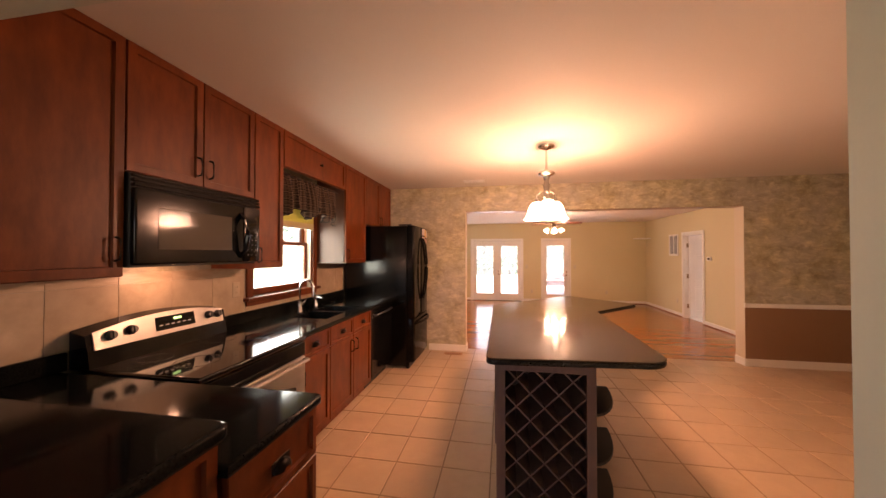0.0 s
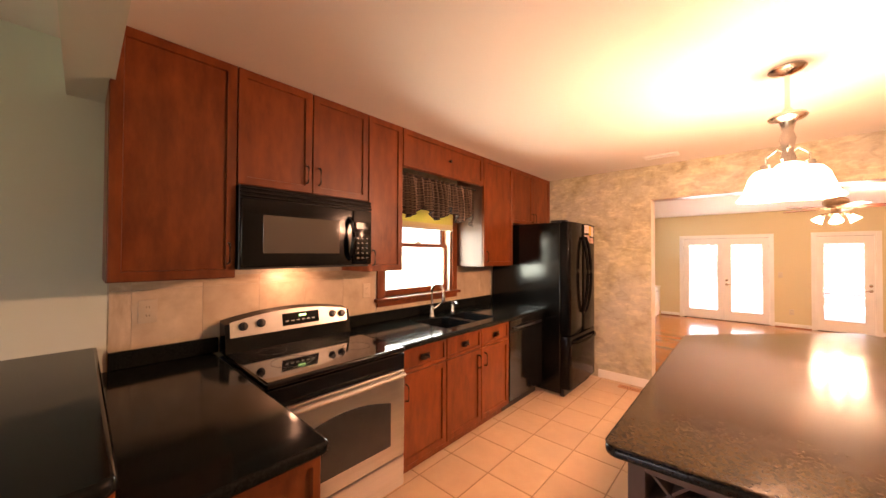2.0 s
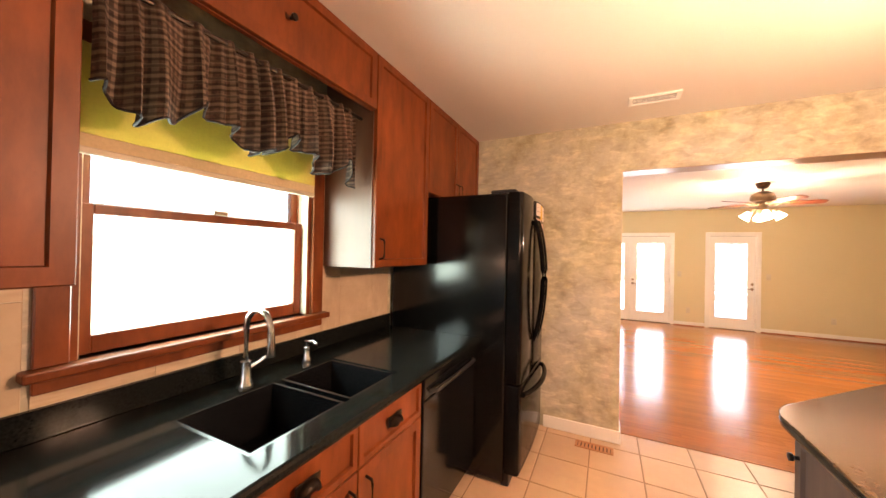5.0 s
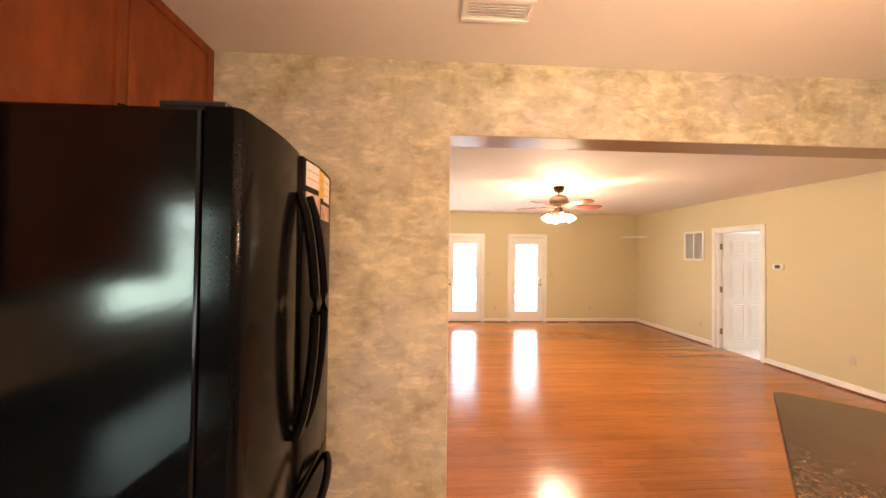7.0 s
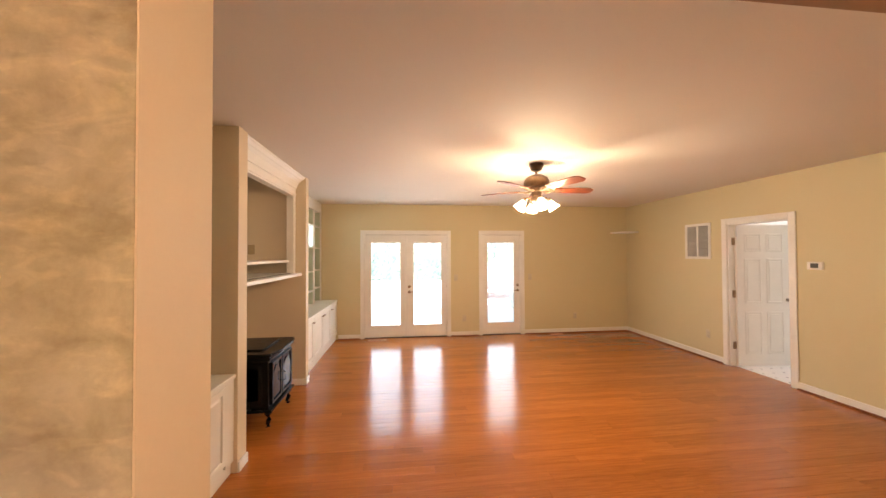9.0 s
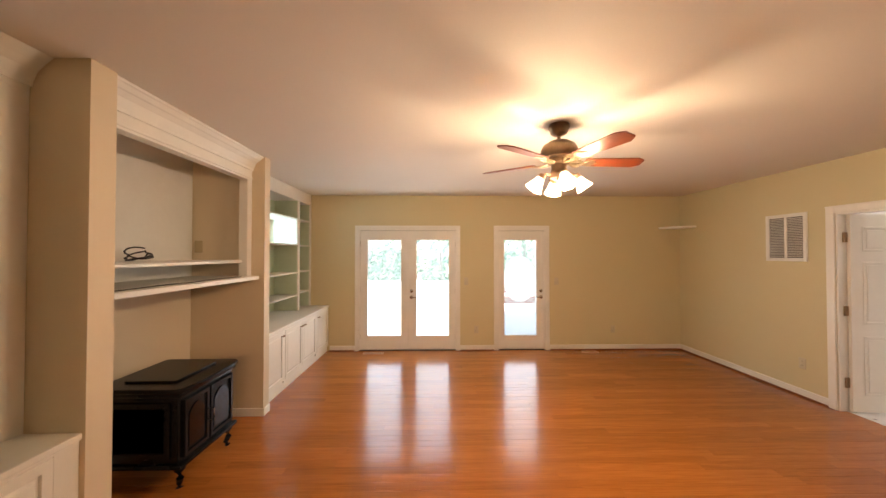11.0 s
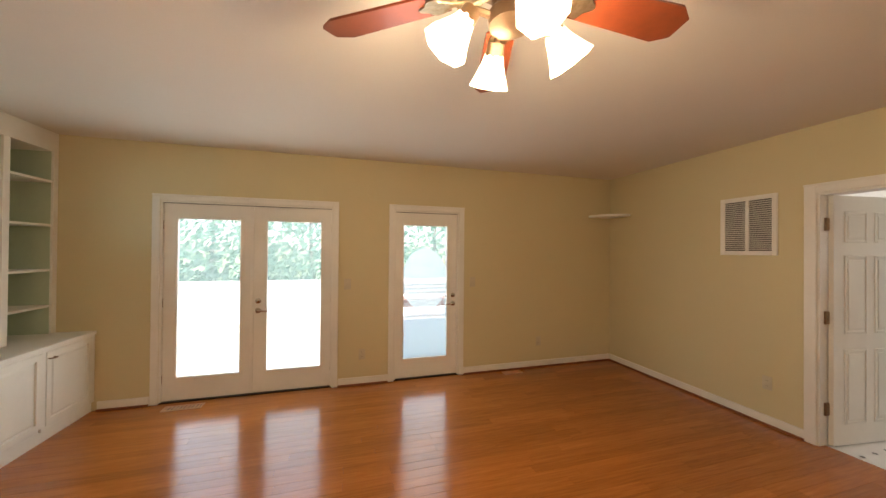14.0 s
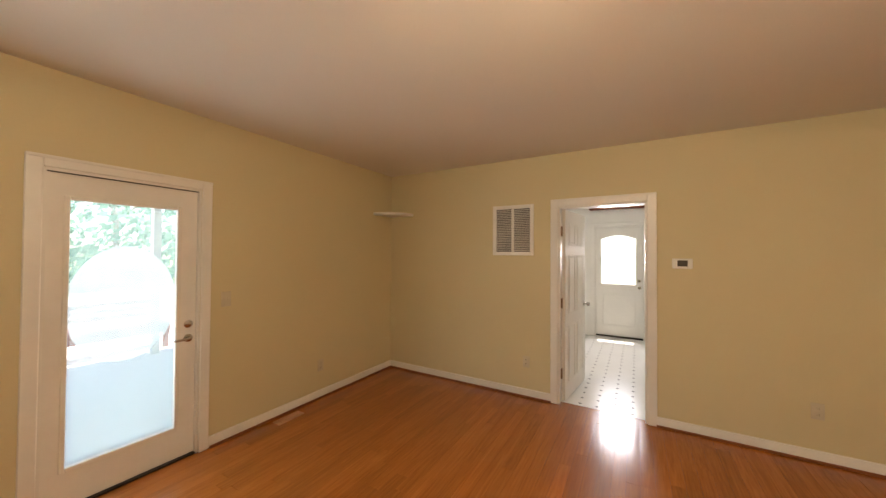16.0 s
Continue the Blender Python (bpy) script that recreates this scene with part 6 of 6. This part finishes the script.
structure("pavement_porch", B(1.205, 4.9, YN + 0.165, 13.9, -0.7, -0.06), CONCRETE, "grey concrete porch floor", "pavement")
# pale slab spread over the lawn to give the ground its overexposed white
structure("pavement_patio", B(-14, 12, 14.0, 25.5, -0.75, -0.12), DECK, "pale patio beyond the porch, extended over the lawn as overexposed ground", "pavement")
pr = thing("porch_roof", (3.0, 12.2, 2.5), "white porch roof on slim posts", "porch roof", kind="structure")
part("roof", B(1.75, 5.0, YN + 0.165, 14.0, 2.55, 2.68), SIDING, pr)
for x in (1.85, 3.2):
    part("post", B(x - 0.05, x + 0.05, 13.7, 13.8, -0.06, 2.55, 0.006), SIDING, pr)
part("beam", B(1.75, 4.9, 13.68, 13.82, 2.3, 2.55), SIDING, pr)
# out-of-view wall added to keep the east sun off the porch
wg = thing("porch_shade_wall", (4.95, 12.2, 0), "unseen pale siding wall added to shade the porch", "house wall", kind="structure")
for i in range(26):
    part("siding_board", put(B(-0.012, 0.012, YN + 0.165, 14.0, 0, 0.112), Matrix.Translation((4.9, 0, -0.3 + 0.11 * i)) @ Matrix.Rotation(radians(5), 4, "Y")), SIDING, wg)
part("core", B(4.92, 5.05, YN + 0.165, 14.0, -0.7, 2.55), SIDING, wg)
bn = thing("bench", (2.7, 14.5, -0.12), "red painted wooden bench on the patio", "bench")
for i in range(4):
    part("seat_slat", B(1.8, 3.6, 14.25 + 0.11 * i, 14.35 + 0.11 * i, 0.30, 0.335, 0.004), REDWOOD, bn)
for i in range(3):
    part("back_slat", B(1.8, 3.6, 14.70, 14.725, 0.38 + 0.1 * i, 0.46 + 0.1 * i, 0.004), REDWOOD, bn)
part("apron", B(1.82, 3.58, 14.24, 14.26, 0.14, 0.30, 0.003), REDWOOD, bn)
for x in (1.86, 3.54):
    part("leg", B(x - 0.035, x + 0.035, 14.27, 14.34, -0.12, 0.30, 0.004), REDWOOD, bn)
    part("leg", B(x - 0.035, x + 0.035, 14.63, 14.70, -0.12, 0.66, 0.004), REDWOOD, bn)
gf = thing("glass_film", (1.87, 10.31, 1.13), "translucent white oval film behind the door glass", "window film")
ov = [(1.87 + 0.27 * math.cos(2 * math.pi * k / 40), 1.13 + 0.37 * math.sin(2 * math.pi * k / 40)) for k in range(40)]
bmf = bmesh.new()
f = bmf.faces.new([bmf.verts.new((x, YN + 0.0785, z)) for x, z in ov])
ex = bmesh.ops.extrude_face_region(bmf, geom=[f])
bmesh.ops.translate(bmf, verts=[v for v in ex["geom"] if isinstance(v, bmesh.types.BMVert)], vec=(0, 0.0015, 0))
fo = part("oval", bmf, FILM, gf)
fo.visible_shadow = False


def tree(x, y, h, r, seed, label):
    rnd = random.Random(seed)
    t = thing("tree", (x, y, -0.7), label, "tree", "trees behind the house")
    top = Vector((x + rnd.uniform(-0.4, 0.4), y + rnd.uniform(-0.4, 0.4), h * 0.8))
    base = Vector((x, y, -0.75))
    pts = [base.lerp(top, k / 6) + Vector((rnd.uniform(-0.1, 0.1), rnd.uniform(-0.1, 0.1), 0)) for k in range(7)]
    tr = tube(pts, [r * (1 - 0.12 * k) for k in range(7)], 9)
    tips = []
    for k in range(9):
        s = pts[2 + k % 5].lerp(pts[min(6, 3 + k % 5)], rnd.random())
        a = rnd.uniform(0, 2 * math.pi)
        L = rnd.uniform(0.18, 0.34) * h
        e = s + Vector((math.cos(a) * L, math.sin(a) * L, L * rnd.uniform(0.2, 0.7)))
        add(tr, tube([s, s.lerp(e, 0.5) + Vector((0, 0, 0.1 * L)), e], [r * 0.4, r * 0.25, r * 0.08], 6))
        tips += [s.lerp(e, q) for q in (0.4, 0.6, 0.8, 1.0)]
    part("trunk", tr, BARK, t, smooth=True)
    verts, faces = [], []
    for tip in tips + [top] * 4:
        for _ in range(34):
            c = tip + Vector((rnd.gauss(0, 0.075 * h), rnd.gauss(0, 0.075 * h), rnd.gauss(0, 0.055 * h)))
            s = rnd.uniform(0.06, 0.13)
            n = Vector((rnd.gauss(0, 1), rnd.gauss(0, 1), rnd.gauss(0, 1) + 0.6)).normalized()
            u = n.orthogonal().normalized()
            w = n.cross(u)
            k = len(verts)
            verts += [c - u * s, c + w * s * 0.5 + n * 0.02, c + u * s, c - w * s * 0.5 + n * 0.02]
            faces.append((k, k + 1, k + 2, k + 3))
    me = bpy.data.meshes.new("crown")
    me.from_pydata([v - origin_of(t) for v in verts], [], faces)
    me.materials.append(LEAF)
    c = new("crown", me)
    c.parent = t
    return t


for i, (x, y, h, r) in enumerate(((-4.5, 29, 12, 0.2), (-1.5, 33, 14, 0.22), (0.9, 28, 12, 0.16), (3.5, 34, 14, 0.22), (7.5, 31, 12, 0.2), (-8, 33, 13, 0.2), (12, 34, 14, 0.22), (-27, 8, 12, 0.2), (-29, 0.5, 13, 0.2), (-13, 31, 13, 0.2))):
    tree(x, y, h, r, 10 + i, "leafy green deciduous tree on the lawn")


def woods(name, x0, x1, y0, y1, z1, n, seed, label, big=0.24):
    rnd = random.Random(seed)
    verts, faces = [], []
    for _ in range(n):
        x, y = rnd.uniform(x0, x1), rnd.uniform(y0, y1)
        lobe = 0.55 + 0.45 * math.sin(0.9 * x + 1.3 * math.sin(0.37 * y)) * math.cos(0.53 * y + 0.3 * x)
        z = -0.7 + rnd.random() ** 1.25 * (z1 * lobe + 1.2)
        c, s = Vector((x, y, z)), rnd.uniform(0.10, big)
        nn = Vector((rnd.gauss(0, 1), rnd.gauss(0, 1), rnd.gauss(0, 1) + 0.6)).normalized()
        u = nn.orthogonal().normalized()
        w = nn.cross(u)
        k = len(verts)
        verts += [c - u * s, c + w * s * 0.5, c + u * s, c - w * s * 0.5]
        faces.append((k, k + 1, k + 2, k + 3))
    me = bpy.data.meshes.new(name)
    me.from_pydata(verts, [], faces)
    me.materials.append(LEAF)
    return tagged(new(name, me), label, "woods", kind="stuff")


woods("shrubs_north", -20, 18, 26.5, 34, 8.5, 15000, 5, "sunlit green shrubs at the wood's edge", 0.30)
woods("shrubs_west", -34, -28, -8, 16, 5.0, 1500, 6, "sunlit green shrubs west of the house")

# ---- pieces of the floors and the splash, last ----


def piece_mesh(name, sx, sy, sz, r, material):
    bm = B(-sx / 2, sx / 2, -sy / 2, sy / 2, -sz, 0)
    top = [e for e in bm.edges if e.verts[0].co.z > -1e-6 and e.verts[1].co.z > -1e-6]
    bmesh.ops.bevel(bm, geom=top, offset=r, segments=1, affect="EDGES")
    bmesh.ops.recalc_face_normals(bm, faces=bm.faces)
    me = bpy.data.meshes.new(name)
    bm.to_mesh(me)
    bm.free()
    me.materials.append(material)
    return me


TS, TG, TX0, TY0 = 0.338, 0.008, 0.153, 0.045
tm = piece_mesh("tile", TS - TG, TS - TG, 0.006, 0.002, TILE)
rnd = random.Random(3)
nx0, nx1 = math.floor((XW - TX0) / TS), math.ceil((XKE - TX0) / TS)
for i in range(nx0, nx1):
    for j in range(math.floor((0.07 - TY0) / TS), math.ceil((YK1 - TY0) / TS)):
        x0, x1, y0, y1 = max(TX0 + i * TS, XW), min(TX0 + (i + 1) * TS, XKE), max(TY0 + j * TS, 0.07), min(TY0 + (j + 1) * TS, YK1 - 0.012)
        if x1 - x0 < 0.03 or y1 - y0 < 0.03 or (x1 < -1.3 and y0 > 0.2):
            continue
        ob = new("tile", tm)
        ob.parent = FLOOR_K
        ob.location = (0.5 * (x0 + x1), 0.5 * (y0 + y1), rnd.uniform(-0.0006, 0.0))
        ob.scale = ((x1 - x0 - TG) / (TS - TG), (y1 - y0 - TG) / (TS - TG), 1)

# oak strips along x
PW = 0.0825
CUP = ((-1.0, -0.00036), (-0.93, -0.00022), (-0.55, -0.00007), (0.0, 0.0), (0.55, -0.00007), (0.93, -0.00022), (1.0, -0.00036))


def strip_of(a, b, y0, y1, tilt=0.0):
    """One floor strip with a slightly crowned face: its corners and faces."""
    c, h = 0.5 * (y0 + y1), 0.5 * (y1 - y0)
    sec = [(c + v * h, z + tilt * v * h) for v, z in CUP] + [(y1, -0.006), (y0, -0.006)]
    n = len(sec)
    return [(x, y, z) for x in (a, b) for y, z in sec], [(q, n + q, n + (q + 1) % n, (q + 1) % n) for q in range(n) if q != n - 2] + [tuple(range(n)), tuple(range(2 * n - 1, n - 1, -1))]


pm = bpy.data.meshes.new("plank")
pm.from_pydata(*(lambda q: (q[0], [], q[1]))(strip_of(-0.5, 0.5, -PW / 2 + 0.0006, PW / 2 - 0.0006)))
pm.materials.append(OAK)
planks = 0
rv, rf = [], []
y = YK1
while y < YN + 0.02:
    w = min(PW, YN + 0.02 - y)
    x = WX - rnd.uniform(0.0, 1.0)
    while x < XE + 0.07:
        L = rnd.uniform(0.7, 1.7)
        a, b = max(x, WX), min(x + L, XE + 0.068)
        x += L
        if b - a < 0.02:
            continue
        if planks < 300 and y < 9.2 and w > 0.08:
            ob = new("plank", pm)
            ob.parent = FLOOR_F
            ob.location = (0.5 * (a + b), y + w / 2, rnd.uniform(-0.0005, 0.0))
            ob.rotation_euler = (rnd.gauss(0, 0.0026), 0, 0)
            ob.scale = (b - a - 0.001, 1, 1)
            planks += 1
        else:
            k = len(rv)
            g = 0.0006
            pv, pf = strip_of(a + g, b - g, y + g, y + w - g, rnd.gauss(0, 0.0026))
            rv += pv
            rf += [tuple(k + q for q in face) for face in pf]
    y += PW
me = bpy.data.meshes.new("planks_far")
me.from_pydata(rv, [], rf)
me.materials.append(OAK_REST)
ob = new("planks_far", me)
ob.parent = FLOOR_F
tagged(ob, "oak strips at the far end of the room", kind="stuff")

# mosaic dots
vs, fs = [], []
for i in range(60):
    for j in range(40):
        x, y = XE + 0.12 + 0.15 * i, LY0 + 0.05 + 0.15 * j
        if x > LX1 - 0.02 or y > LY1 - 0.02:
            continue
        k = len(vs)
        s = 0.019
        vs += [(x - s, y, 0.003), (x, y - s, 0.003), (x + s, y, 0.003), (x, y + s, 0.003)]
        fs.append((k, k + 1, k + 2, k + 3))
me = bpy.data.meshes.new("mosaic_dots")
me.from_pydata(vs, [], fs)
me.materials.append(DOT)
ob = new("mosaic_dots", me)
ob.parent = FLOOR_L
tagged(ob, "small black mosaic dots", kind="stuff")

# splash tiles
sm = piece_mesh("splash_tile", 0.305, 0.305, 0.007, 0.0015, SPLASH)


def splash(y0, y1, z0, z1):
    S = 0.31
    j = math.floor(y0 / S)
    while j * S < y1:
        k = 0
        while z0 + k * S < z1:
            a, b, c, d = max(j * S, y0), min((j + 1) * S, y1), z0 + k * S, min(z0 + (k + 1) * S, z1)
            k += 1
            if b - a < 0.02 or d - c < 0.02:
                continue
            ob = new("splash_tile", sm)
            ob.parent = SPL
            ob.matrix_local = Matrix.Translation(Vector((XW + 0.0035, 0.5 * (a + b), 0.5 * (c + d))) - SPL.location) @ Matrix(((0, 0, 1, 0), (1, 0, 0, 0), (0, 1, 0, 0), (0, 0, 0, 1))) @ Matrix.Diagonal(((b - a - 0.0015) / 0.305, (d - c - 0.0015) / 0.305, 1, 1))
        j += 1


splash(0.225, KW0 - 0.076, 1.021, 1.395)
splash(KW0 - 0.076, KW1 + 0.076, 1.021, KZ0 - 0.077)
splash(KW1 + 0.076, 3.60, 1.021, 1.395)
